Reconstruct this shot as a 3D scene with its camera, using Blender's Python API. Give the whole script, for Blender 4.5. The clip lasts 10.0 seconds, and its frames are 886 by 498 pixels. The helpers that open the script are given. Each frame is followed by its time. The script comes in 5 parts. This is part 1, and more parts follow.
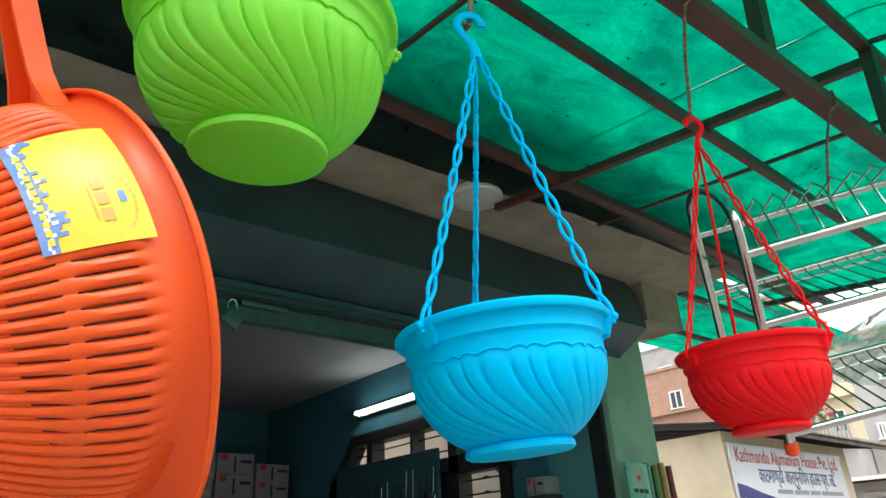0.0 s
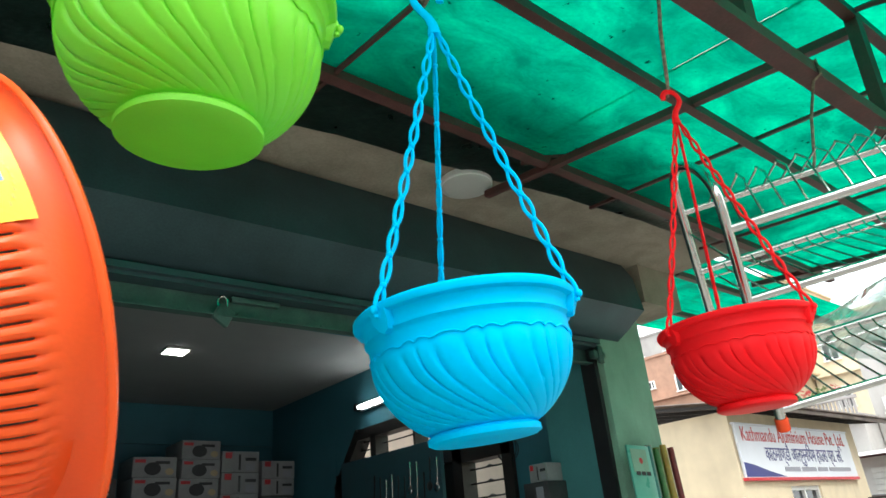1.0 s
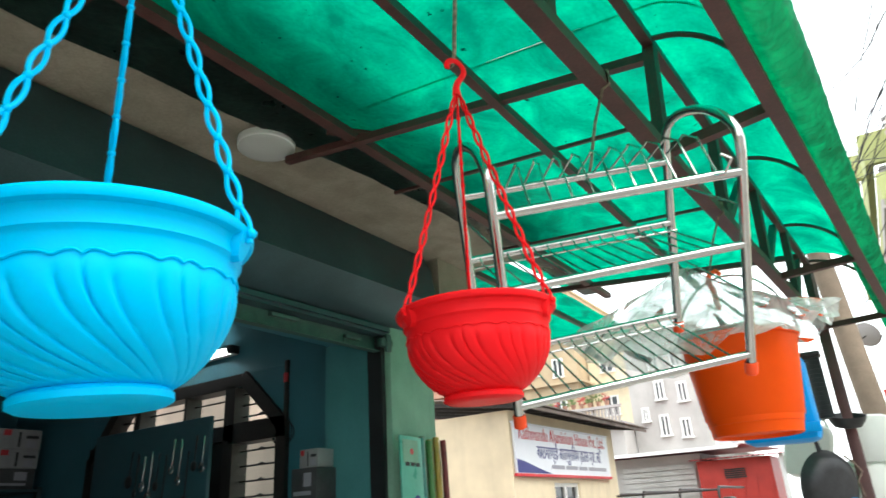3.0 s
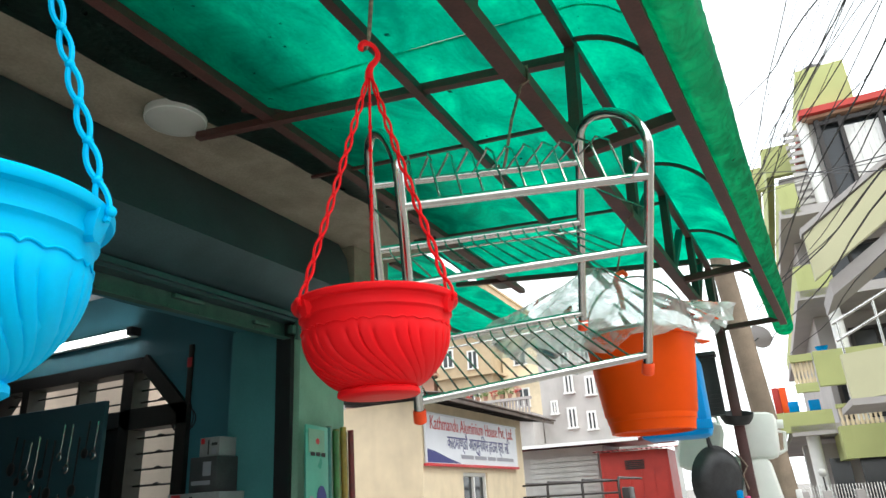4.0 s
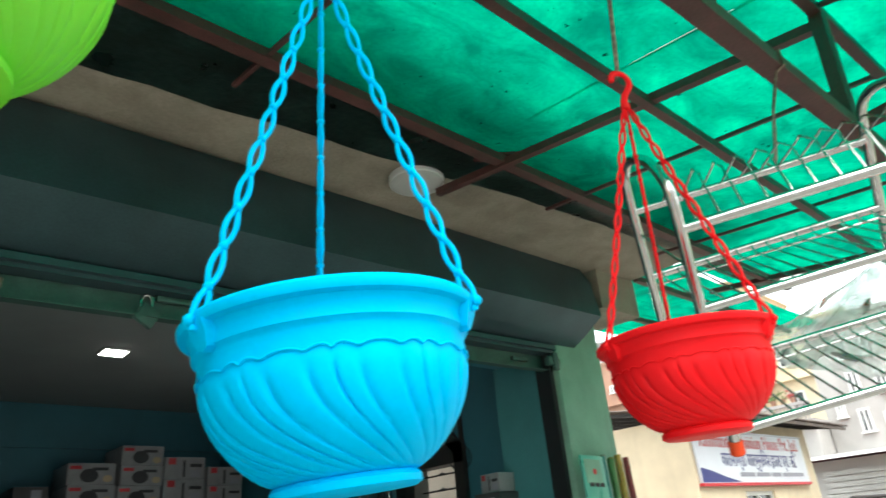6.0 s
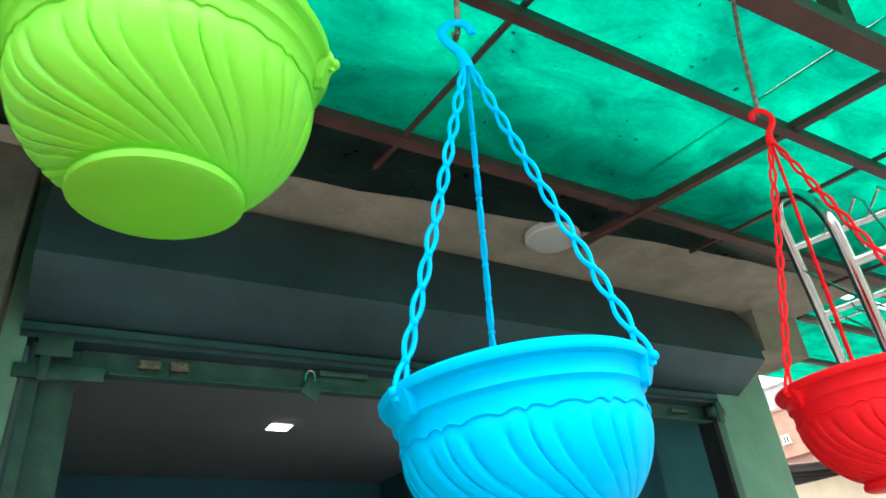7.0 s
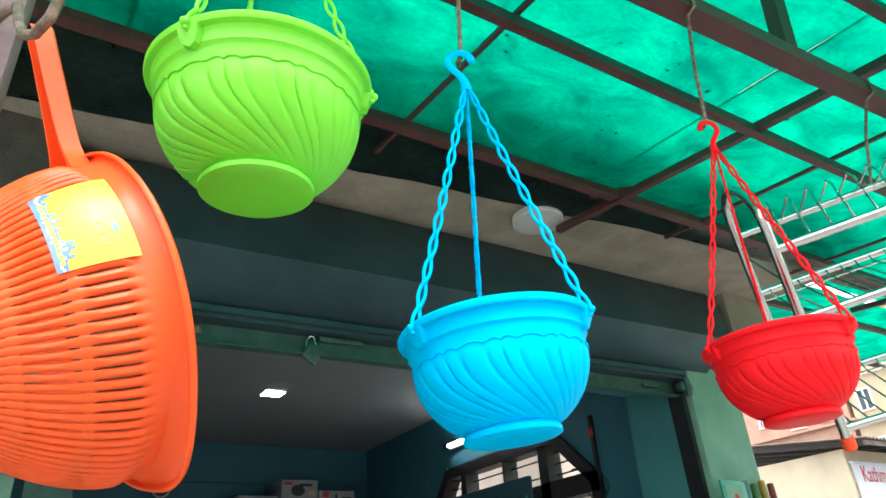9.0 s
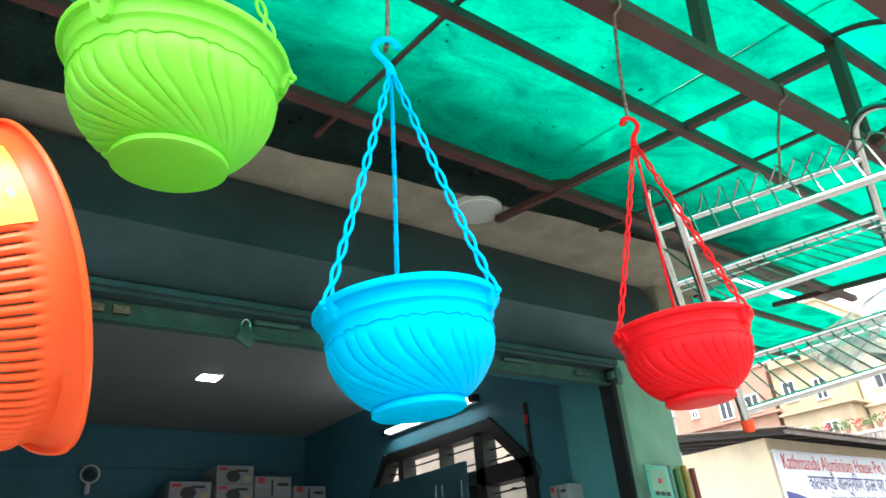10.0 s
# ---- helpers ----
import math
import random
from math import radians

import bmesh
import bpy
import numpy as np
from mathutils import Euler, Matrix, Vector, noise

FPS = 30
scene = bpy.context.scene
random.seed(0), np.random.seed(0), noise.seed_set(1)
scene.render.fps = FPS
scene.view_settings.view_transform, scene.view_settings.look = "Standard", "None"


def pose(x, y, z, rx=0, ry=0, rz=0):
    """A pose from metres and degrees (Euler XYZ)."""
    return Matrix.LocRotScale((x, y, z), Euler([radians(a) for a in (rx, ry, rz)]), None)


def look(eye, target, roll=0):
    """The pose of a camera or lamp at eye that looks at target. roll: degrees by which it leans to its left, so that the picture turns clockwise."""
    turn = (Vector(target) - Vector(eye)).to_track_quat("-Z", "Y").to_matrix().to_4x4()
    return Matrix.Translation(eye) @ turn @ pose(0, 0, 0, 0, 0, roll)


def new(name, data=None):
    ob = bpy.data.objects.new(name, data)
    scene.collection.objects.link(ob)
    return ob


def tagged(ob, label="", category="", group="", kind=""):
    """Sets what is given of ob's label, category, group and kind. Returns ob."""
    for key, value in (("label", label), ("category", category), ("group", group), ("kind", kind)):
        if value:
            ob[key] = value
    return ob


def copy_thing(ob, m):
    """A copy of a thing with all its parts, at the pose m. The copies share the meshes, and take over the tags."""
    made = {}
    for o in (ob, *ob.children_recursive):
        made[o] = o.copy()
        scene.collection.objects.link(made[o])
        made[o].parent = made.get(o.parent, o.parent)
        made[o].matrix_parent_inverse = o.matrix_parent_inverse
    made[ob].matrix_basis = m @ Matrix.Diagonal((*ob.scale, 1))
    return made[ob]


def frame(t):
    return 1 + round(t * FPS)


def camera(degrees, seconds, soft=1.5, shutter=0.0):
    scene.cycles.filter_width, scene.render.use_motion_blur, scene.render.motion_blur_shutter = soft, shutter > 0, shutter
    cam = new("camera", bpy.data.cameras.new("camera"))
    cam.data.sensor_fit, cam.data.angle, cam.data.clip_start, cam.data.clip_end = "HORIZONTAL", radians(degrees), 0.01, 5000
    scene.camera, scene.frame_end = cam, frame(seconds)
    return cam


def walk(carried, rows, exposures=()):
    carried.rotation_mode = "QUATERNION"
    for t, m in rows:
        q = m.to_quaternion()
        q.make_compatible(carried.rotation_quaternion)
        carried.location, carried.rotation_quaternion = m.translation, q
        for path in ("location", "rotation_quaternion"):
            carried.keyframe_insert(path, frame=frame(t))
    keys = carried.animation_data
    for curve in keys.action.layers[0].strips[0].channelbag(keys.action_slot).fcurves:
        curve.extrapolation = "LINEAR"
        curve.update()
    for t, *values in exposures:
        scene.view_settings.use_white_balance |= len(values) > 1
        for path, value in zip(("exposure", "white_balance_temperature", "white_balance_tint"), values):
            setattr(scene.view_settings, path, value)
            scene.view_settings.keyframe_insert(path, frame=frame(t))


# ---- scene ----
cam = camera(66.9, 10.0, 1.5, 0.3)
PATH = [
    (0, (0.113, 0.214, 1.622), (1.316, 1.575, 2.459), -3.0),
    (0.5, (0.134, 0.207, 1.622), (1.314, 1.586, 2.462), -4.0),
    (1, (0.163, 0.206, 1.62), (1.369, 1.579, 2.434), -5.1),
    (1.5, (0.212, 0.21, 1.623), (1.481, 1.531, 2.426), -4.6),
    (2, (0.264, 0.216, 1.625), (1.595, 1.476, 2.427), -3.4),
    (2.5, (0.311, 0.214, 1.626), (1.752, 1.361, 2.405), -3.0),
    (3, (0.342, 0.208, 1.624), (1.908, 1.205, 2.367), -3.5),
    (3.2, (0.35, 0.198, 1.624), (1.954, 1.126, 2.375), -3.6),
    (4.3, (0.382, 0.199, 1.638), (2.084, 0.99, 2.328), -3.2),
    (4.5, (0.38, 0.201, 1.638), (2.077, 1.01, 2.321), -2.5),
    (5, (0.364, 0.203, 1.641), (1.993, 1.126, 2.345), -4.1),
    (5.5, (0.34, 0.227, 1.657), (1.826, 1.325, 2.421), -5.7),
    (6, (0.317, 0.262, 1.669), (1.596, 1.568, 2.48), -5.3),
    (6.2, (0.311, 0.272, 1.669), (1.511, 1.651, 2.48), -5.1),
    (7.3, (0.251, 0.231, 1.65), (1.135, 1.697, 2.684), -4.9),
    (7.5, (0.237, 0.214, 1.636), (1.114, 1.693, 2.658), -4.3),
    (8, (0.194, 0.159, 1.597), (1.018, 1.665, 2.623), -2.0),
    (8.5, (0.161, 0.123, 1.575), (1.051, 1.638, 2.529), -3.6),
    (9, (0.157, 0.1, 1.558), (1.124, 1.577, 2.498), -4.0),
    (9.5, (0.166, 0.083, 1.546), (1.19, 1.538, 2.46), -4.9),
    (10, (0.177, 0.063, 1.535), (1.28, 1.468, 2.436), -4.7),
]
walk(cam, [(t, look(eye, target, roll)) for t, eye, target, roll in PATH],
     [(0, 0.15, 6500, 6), (0.5, 0.40, 6450, 6), (1, 0.48, 6450, 4), (2.5, 0.58, 6500, 5), (3.2, 0.4, 6500, 6), (4.5, 0.1, 6500, 7), (6, 0.6, 6500, 3), (7.5, 0.85, 6250, 9), (8, 0.68, 6400, 9), (9, 0.9, 6200, 7), (10, 1.05, 6200, 6)])

# ---------------------------------------------------------------- light
world = bpy.data.worlds.new("overcast_sky")
scene.world = world
world.use_nodes = True
wn, wl = world.node_tree.nodes, world.node_tree.links
wn.clear()
sky = wn.new("ShaderNodeTexSky")
sky.sky_type, sky.sun_disc = "NISHITA", False
sky.sun_elevation, sky.sun_rotation = radians(58), radians(200)
sky.dust_density, sky.air_density = 4.0, 1.0
cloud = wn.new("ShaderNodeMix")
cloud.data_type = "RGBA"
cloud.inputs[0].default_value = 0.8
cloud.inputs[7].default_value = (9.6, 9.9, 10.2, 1)
wl.new(sky.outputs[0], cloud.inputs[6])
bgn = wn.new("ShaderNodeBackground")
bgn.inputs[1].default_value = 0.25
wl.new(cloud.outputs[2], bgn.inputs[0])
won = wn.new("ShaderNodeOutputWorld")
wl.new(bgn.outputs[0], won.inputs[0])
sun = new("sun", bpy.data.lights.new("sun", "SUN"))
sun.data.energy, sun.data.angle, sun.data.color = 1.5, radians(25), (1.0, 0.97, 0.92)
sun.matrix_world = look((0, 0, 20), (6, 11, 0))


# ---------------------------------------------------------------- materials
def mat(name, col, rough=0.5, metal=0.0, var=0.12, scale=8.0, bump=0.1, fine=120.0, tint=None, stain=0.0, coat=0.0, obj=False):
    m = bpy.data.materials.new(name)
    m.use_nodes = True
    n, l = m.node_tree.nodes, m.node_tree.links
    b = n["Principled BSDF"]
    co = n.new("ShaderNodeTexCoord")
    big = n.new("ShaderNodeTexNoise")
    big.inputs["Scale"].default_value, big.inputs["Detail"].default_value = scale, 5
    small = n.new("ShaderNodeTexNoise")
    small.inputs["Scale"].default_value, small.inputs["Detail"].default_value = fine, 3
    l.new(co.outputs["Object"], big.inputs[0])
    l.new(co.outputs["Object"], small.inputs[0])
    ramp = n.new("ShaderNodeMapRange")
    ramp.inputs[1].default_value, ramp.inputs[2].default_value = 0.3, 0.7
    l.new(big.outputs[0], ramp.inputs[0])
    mixa = n.new("ShaderNodeMix")
    mixa.data_type = "RGBA"
    lo = tint or tuple(c * (1 - var) for c in col)
    mixa.inputs[6].default_value = (*lo, 1)
    mixa.inputs[7].default_value = (*[min(1, c * (1 + var * 0.6)) for c in col], 1)
    l.new(ramp.outputs[0], mixa.inputs[0])
    last = mixa.outputs[2]
    grain = n.new("ShaderNodeMix")
    grain.data_type, grain.blend_type = "RGBA", "MULTIPLY"
    grain.inputs[0].default_value = min(1.0, var * 1.5)
    l.new(last, grain.inputs[6])
    l.new(small.outputs[0], grain.inputs[7])
    gr = n.new("ShaderNodeMapRange")
    gr.inputs[1].default_value, gr.inputs[2].default_value, gr.inputs[3].default_value, gr.inputs[4].default_value = 0.3, 0.7, 0.6, 1.15
    l.new(small.outputs[0], gr.inputs[0])
    l.new(gr.outputs[0], grain.inputs[7])
    last = grain.outputs[2]
    if stain:
        sn = n.new("ShaderNodeTexNoise")
        sn.inputs["Scale"].default_value, sn.inputs["Detail"].default_value = scale * 0.45, 8
        sn.inputs["Distortion"].default_value = 0.6
        sm = n.new("ShaderNodeMapping")
        sm.inputs["Scale"].default_value = (1.6, 1.6, 0.5)
        l.new(co.outputs["Object"], sm.inputs[0])
        l.new(sm.outputs[0], sn.inputs[0])
        sr = n.new("ShaderNodeMapRange")
        sr.inputs[1].default_value, sr.inputs[2].default_value, sr.inputs[4].default_value = 0.5, 0.72, stain
        l.new(sn.outputs[0], sr.inputs[0])
        st = n.new("ShaderNodeMix")
        st.data_type = "RGBA"
        st.inputs[7].default_value = (col[0] * 0.3 + 0.01, col[1] * 0.28 + 0.008, col[2] * 0.26 + 0.006, 1)
        l.new(sr.outputs[0], st.inputs[0])
        l.new(last, st.inputs[6])
        last = st.outputs[2]
    l.new(last, b.inputs["Base Color"])
    b.inputs["Metallic"].default_value = metal
    rr = n.new("ShaderNodeMapRange")
    rr.inputs[3].default_value, rr.inputs[4].default_value = max(0.03, rough - 0.1), min(1, rough + 0.1)
    l.new(big.outputs[0], rr.inputs[0])
    l.new(rr.outputs[0], b.inputs["Roughness"])
    b.inputs["Coat Weight"].default_value = coat
    if bump:
        bp = n.new("ShaderNodeBump")
        bp.inputs["Strength"].default_value, bp.inputs["Distance"].default_value = bump, 0.004
        l.new(small.outputs[0], bp.inputs["Height"])
        l.new(bp.outputs[0], b.inputs["Normal"])
    return m


def plastic(name, col, thin=0.0, rough=0.42, gloss=0.12):
    """Moulded plastic, a little light passing through it."""
    m = mat(name, col, rough, var=0.05, scale=14, bump=0.03, fine=500)
    b = m.node_tree.nodes["Principled BSDF"]
    b.inputs["Specular IOR Level"].default_value = gloss
    if thin:
        n, l = m.node_tree.nodes, m.node_tree.links
        tr = n.new("ShaderNodeBsdfTranslucent")
        tr.inputs[0].default_value = (*col, 1)
        mx = n.new("ShaderNodeMixShader")
        mx.inputs[0].default_value = thin
        l.new(b.outputs[0], mx.inputs[1])
        l.new(tr.outputs[0], mx.inputs[2])
        l.new(mx.outputs[0], n["Material Output"].inputs[0])
    return m


def sheet_mat(name, col, dark, scale=3.0):
    """Translucent ribbed fibreglass with dirt lying on it."""
    m = bpy.data.materials.new(name)
    m.use_nodes = True
    n, l = m.node_tree.nodes, m.node_tree.links
    n.clear()
    co = n.new("ShaderNodeTexCoord")
    mp = n.new("ShaderNodeMapping")
    mp.inputs["Scale"].default_value = (1.0, 1.6, 1.0)
    mp.inputs["Rotation"].default_value = (0, 0, 0.5)
    l.new(co.outputs["Object"], mp.inputs[0])
    big = n.new("ShaderNodeTexNoise")
    big.inputs["Scale"].default_value, big.inputs["Detail"].default_value, big.inputs["Distortion"].default_value = scale, 12, 0.9
    big.inputs["Roughness"].default_value = 0.62
    l.new(mp.outputs[0], big.inputs[0])
    spots = n.new("ShaderNodeTexNoise")
    spots.inputs["Scale"].default_value, spots.inputs["Detail"].default_value = 26, 3
    l.new(co.outputs["Object"], spots.inputs[0])
    fibre = n.new("ShaderNodeTexNoise")
    fibre.inputs["Scale"].default_value, fibre.inputs["Detail"].default_value = 60, 4
    l.new(co.outputs["Object"], fibre.inputs[0])
    r1 = n.new("ShaderNodeMapRange")
    r1.inputs[1].default_value, r1.inputs[2].default_value = 0.36, 0.68
    l.new(big.outputs[0], r1.inputs[0])
    mx = n.new("ShaderNodeMix")
    mx.data_type = "RGBA"
    mx.inputs[6].default_value, mx.inputs[7].default_value = (*dark, 1), (*col, 1)
    l.new(r1.outputs[0], mx.inputs[0])
    r2 = n.new("ShaderNodeMapRange")
    r2.inputs[1].default_value, r2.inputs[2].default_value = 0.70, 0.75
    l.new(spots.outputs[0], r2.inputs[0])
    mx2 = n.new("ShaderNodeMix")
    mx2.data_type = "RGBA"
    mx2.inputs[7].default_value = (0.0, 0.02, 0.012, 1)
    l.new(r2.outputs[0], mx2.inputs[0])
    l.new(mx.outputs[2], mx2.inputs[6])
    fm = n.new("ShaderNodeMix")
    fm.data_type, fm.blend_type = "RGBA", "MULTIPLY"
    fm.inputs[0].default_value = 0.35
    fr = n.new("ShaderNodeMapRange")
    fr.inputs[1].default_value, fr.inputs[2].default_value, fr.inputs[3].default_value = 0.3, 0.7, 0.5
    l.new(fibre.outputs[0], fr.inputs[0])
    l.new(mx2.outputs[2], fm.inputs[6])
    l.new(fr.outputs[0], fm.inputs[7])
    tr = n.new("ShaderNodeBsdfTranslucent")
    l.new(fm.outputs[2], tr.inputs[0])
    df = n.new("ShaderNodeBsdfDiffuse")
    df.inputs[0].default_value = (col[0] * 0.3, col[1] * 0.3, col[2] * 0.3, 1)
    gl = n.new("ShaderNodeBsdfGlossy")
    gl.inputs["Roughness"].default_value = 0.3
    a = n.new("ShaderNodeMixShader")
    a.inputs[0].default_value = 0.15
    l.new(tr.outputs[0], a.inputs[1])
    l.new(df.outputs[0], a.inputs[2])
    g = n.new("ShaderNodeMixShader")
    g.inputs[0].default_value = 0.03
    l.new(a.outputs[0], g.inputs[1])
    l.new(gl.outputs[0], g.inputs[2])
    o = n.new("ShaderNodeOutputMaterial")
    l.new(g.outputs[0], o.inputs[0])
    return m


def clear_mat(name, col, film=0.75, rough=0.1, white=0.2):
    """Thin clear film or pane: mostly passes light straight, with some gloss and milkiness."""
    m = bpy.data.materials.new(name)
    m.use_nodes = True
    n, l = m.node_tree.nodes, m.node_tree.links
    n.clear()
    tp = n.new("ShaderNodeBsdfTransparent")
    tp.inputs[0].default_value = (*col, 1)
    gl = n.new("ShaderNodeBsdfGlossy")
    gl.inputs["Roughness"].default_value = rough
    tl = n.new("ShaderNodeBsdfTranslucent")
    tl.inputs[0].default_value = (0.75, 0.8, 0.78, 1)
    df = n.new("ShaderNodeBsdfDiffuse")
    df.inputs[0].default_value = (0.75, 0.8, 0.78, 1)
    milk = n.new("ShaderNodeMixShader")
    l.new(tl.outputs[0], milk.inputs[1])
    l.new(df.outputs[0], milk.inputs[2])
    a = n.new("ShaderNodeMixShader")
    co = n.new("ShaderNodeTexCoord")
    nz = n.new("ShaderNodeTexNoise")
    nz.inputs["Scale"].default_value, nz.inputs["Detail"].default_value, nz.inputs["Distortion"].default_value = 9, 4, 1.5
    l.new(co.outputs["Object"], nz.inputs[0])
    r = n.new("ShaderNodeMapRange")
    r.inputs[1].default_value, r.inputs[2].default_value, r.inputs[3].default_value, r.inputs[4].default_value = 0.35, 0.7, white * 0.4, white * 1.6
    l.new(nz.outputs[0], r.inputs[0])
    l.new(r.outputs[0], a.inputs[0])
    l.new(tp.outputs[0], a.inputs[1])
    l.new(milk.outputs[0], a.inputs[2])
    fr = n.new("ShaderNodeFresnel")
    fr.inputs[0].default_value = 1.45
    g = n.new("ShaderNodeMixShader")
    l.new(fr.outputs[0], g.inputs[0])
    l.new(a.outputs[0], g.inputs[1])
    l.new(gl.outputs[0], g.inputs[2])
    o = n.new("ShaderNodeOutputMaterial")
    l.new(g.outputs[0], o.inputs[0])
    return m


def glow(name, col, strength):
    m = bpy.data.materials.new(name)
    m.use_nodes = True
    b = m.node_tree.nodes["Principled BSDF"]
    b.inputs["Base Color"].default_value = (0.9, 0.9, 0.9, 1)
    b.inputs["Emission Color"].default_value = (*col, 1)
    b.inputs["Emission Strength"].default_value = strength
    return m


M_BLUE = plastic("blue_plastic", (0.0, 0.54, 0.95), 0.08, 0.5)
M_RED = plastic("red_plastic", (0.88, 0.010, 0.016), 0.08, 0.45)
M_LIME = plastic("lime_plastic", (0.26, 0.84, 0.05), 0.22, 0.40, 0.4)
M_LIME.node_tree.nodes["Principled BSDF"].inputs["Specular IOR Level"].default_value = 0.4
M_ORANGE = plastic("orange_plastic", (0.95, 0.11, 0.014), 0.10, 0.38, 0.4)
M_BUCKET = plastic("orange_bucket_plastic", (0.95, 0.11, 0.008), 0.3, 0.35)
M_TANK = plastic("sky_blue_plastic", (0.0, 0.27, 0.68), 0.0, 0.35)
M_BLACK = mat("black_plastic", (0.02, 0.02, 0.022), 0.4, var=0.2)
M_IRON = mat("black_iron_pan", (0.03, 0.03, 0.032), 0.45, 0.3, var=0.3, scale=20)
M_MILK = plastic("milky_plastic", (0.8, 0.82, 0.78), 0.3, 0.35)
M_STEEL = mat("polished_steel", (0.62, 0.62, 0.6), 0.2, 1.0, var=0.08, scale=30, bump=0.02)
M_WIRE = mat("rusty_wire", (0.26, 0.2, 0.15), 0.6, 0.5, var=0.5, scale=60)
M_TRUSS = mat("oxide_red_paint", (0.10, 0.038, 0.034), 0.55, var=0.3, scale=9, stain=0.5, bump=0.15)
M_POST = mat("dusty_maroon_paint", (0.24, 0.15, 0.15), 0.6, var=0.2, scale=12, bump=0.15)
M_SHEET = sheet_mat("green_fibreglass", (0.0, 0.80, 0.45), (0.0, 0.30, 0.19))
M_ROLL = sheet_mat("green_fibreglass_edge", (0.01, 0.85, 0.50), (0.0, 0.34, 0.20), 9.0)
M_FLASH = mat("black_tar_sheet", (0.03, 0.058, 0.05), 0.3, var=0.6, scale=7, stain=0.8, bump=0.6, fine=40)
M_SOFFIT = mat("weathered_cement_plaster", (0.33, 0.285, 0.225), 0.9, var=0.22, scale=5, stain=0.42, bump=0.6, fine=90)
M_CONC = mat("raw_concrete", (0.15, 0.125, 0.105), 0.9, var=0.35, scale=9, stain=0.7, bump=0.6)
M_HOOD = mat("dull_grey_sheet_metal", (0.05, 0.092, 0.105), 0.42, 0.35, var=0.25, scale=4, stain=0.3, bump=0.05)
M_SHUT = mat("green_grey_shutter_paint", (0.06, 0.125, 0.108), 0.5, 0.2, var=0.3, scale=12, stain=0.5)
M_PILLAR = mat("pale_green_wall_paint", (0.24, 0.42, 0.32), 0.7, var=0.15, scale=6, stain=0.35, bump=0.2)
M_TEAL = mat("blue_teal_wall_paint", (0.05, 0.19, 0.245), 0.6, var=0.12, scale=3, stain=0.15, bump=0.1)
M_CEIL = mat("grey_white_ceiling_paint", (0.34, 0.34, 0.335), 0.8, var=0.08, scale=3, bump=0.1)
M_FLOOR = mat("cement_floor", (0.3, 0.29, 0.27), 0.8, var=0.2, scale=3)
M_DARKWOOD = mat("dark_window_frame_wood", (0.025, 0.02, 0.018), 0.5, var=0.3, scale=20)
M_WHITE = mat("white_plastic", (0.75, 0.75, 0.73), 0.45, var=0.08, scale=8)
M_LENS = mat("opal_lamp_cover", (0.5, 0.5, 0.48), 0.4, var=0.05)
M_TUBE = glow("lit_tube", (0.95, 0.98, 1.0), 14.0)
M_PANEL = glow("lit_panel", (1.0, 0.98, 0.92), 9.0)
M_CREAM = mat("cream_wall_paint", (0.74, 0.62, 0.44), 0.8, var=0.08, scale=3, stain=0.15, bump=0.15)
M_ROOF = mat("rusty_corrugated_iron", (0.20, 0.16, 0.14), 0.7, 0.2, var=0.35, scale=4, stain=0.5)
M_TINRED = mat("maroon_roof_sheet", (0.33, 0.05, 0.05), 0.5, 0.1, var=0.2, scale=3)
M_REDSHED = mat("red_sheet_metal", (0.45, 0.035, 0.025), 0.5, 0.1, var=0.15, scale=3)
M_SHUTTER = mat("white_grey_roller_shutter", (0.5, 0.49, 0.47), 0.5, 0.2, var=0.15, scale=3)
M_GREYWALL = mat("grey_cement_render", (0.50, 0.48, 0.46), 0.9, var=0.15, scale=0.8, stain=0.35)
M_BRICK = mat("pinkish_brick_wall", (0.42, 0.24, 0.17), 0.9, var=0.15, scale=2, fine=30)
M_YELLOW = mat("ochre_wall_paint", (0.48, 0.37, 0.24), 0.85, var=0.12, scale=1, stain=0.2)
M_LIMEWALL = mat("lime_green_wall_paint", (0.42, 0.45, 0.19), 0.8, var=0.12, scale=1, stain=0.12)
M_PALEWALL = mat("pale_grey_wall_paint", (0.40, 0.375, 0.365), 0.8, var=0.14, scale=1, stain=0.15)
M_CREAMLIME = mat("cream_lime_wall_paint", (0.52, 0.51, 0.33), 0.8, var=0.10, scale=1, stain=0.15)
M_YARD = mat("beige_yard_plaster", (0.62, 0.50, 0.40), 0.9, var=0.15, scale=2, stain=0.25, bump=0.3)
M_GLASS = mat("dark_window_glass", (0.03, 0.035, 0.04), 0.12, var=0.2, scale=2, bump=0)
M_WINWHITE = mat("white_window_frame", (0.78, 0.78, 0.76), 0.5, var=0.05)
M_SIGN = mat("white_sign_sheet", (0.72, 0.74, 0.80), 0.4, var=0.04, scale=2, bump=0)
M_SIGNRED = mat("sign_red_ink", (0.55, 0.03, 0.04), 0.5, var=0.05)
M_SIGNBLUE = mat("sign_dark_blue_ink", (0.035, 0.04, 0.20), 0.5, var=0.05)
M_SIGNGREY = mat("sign_grey_ink", (0.3, 0.3, 0.35), 0.5, var=0.05)
M_GROUND = mat("dusty_asphalt", (0.24, 0.22, 0.20), 0.9, var=0.25, scale=0.6, stain=0.3, bump=0.4)
M_PAVE = mat("cement_pavement", (0.36, 0.34, 0.31), 0.9, var=0.2, scale=2, stain=0.3)
M_POLE = mat("weathered_concrete_pole", (0.24, 0.185, 0.135), 0.9, var=0.25, scale=5, stain=0.5, bump=0.5)
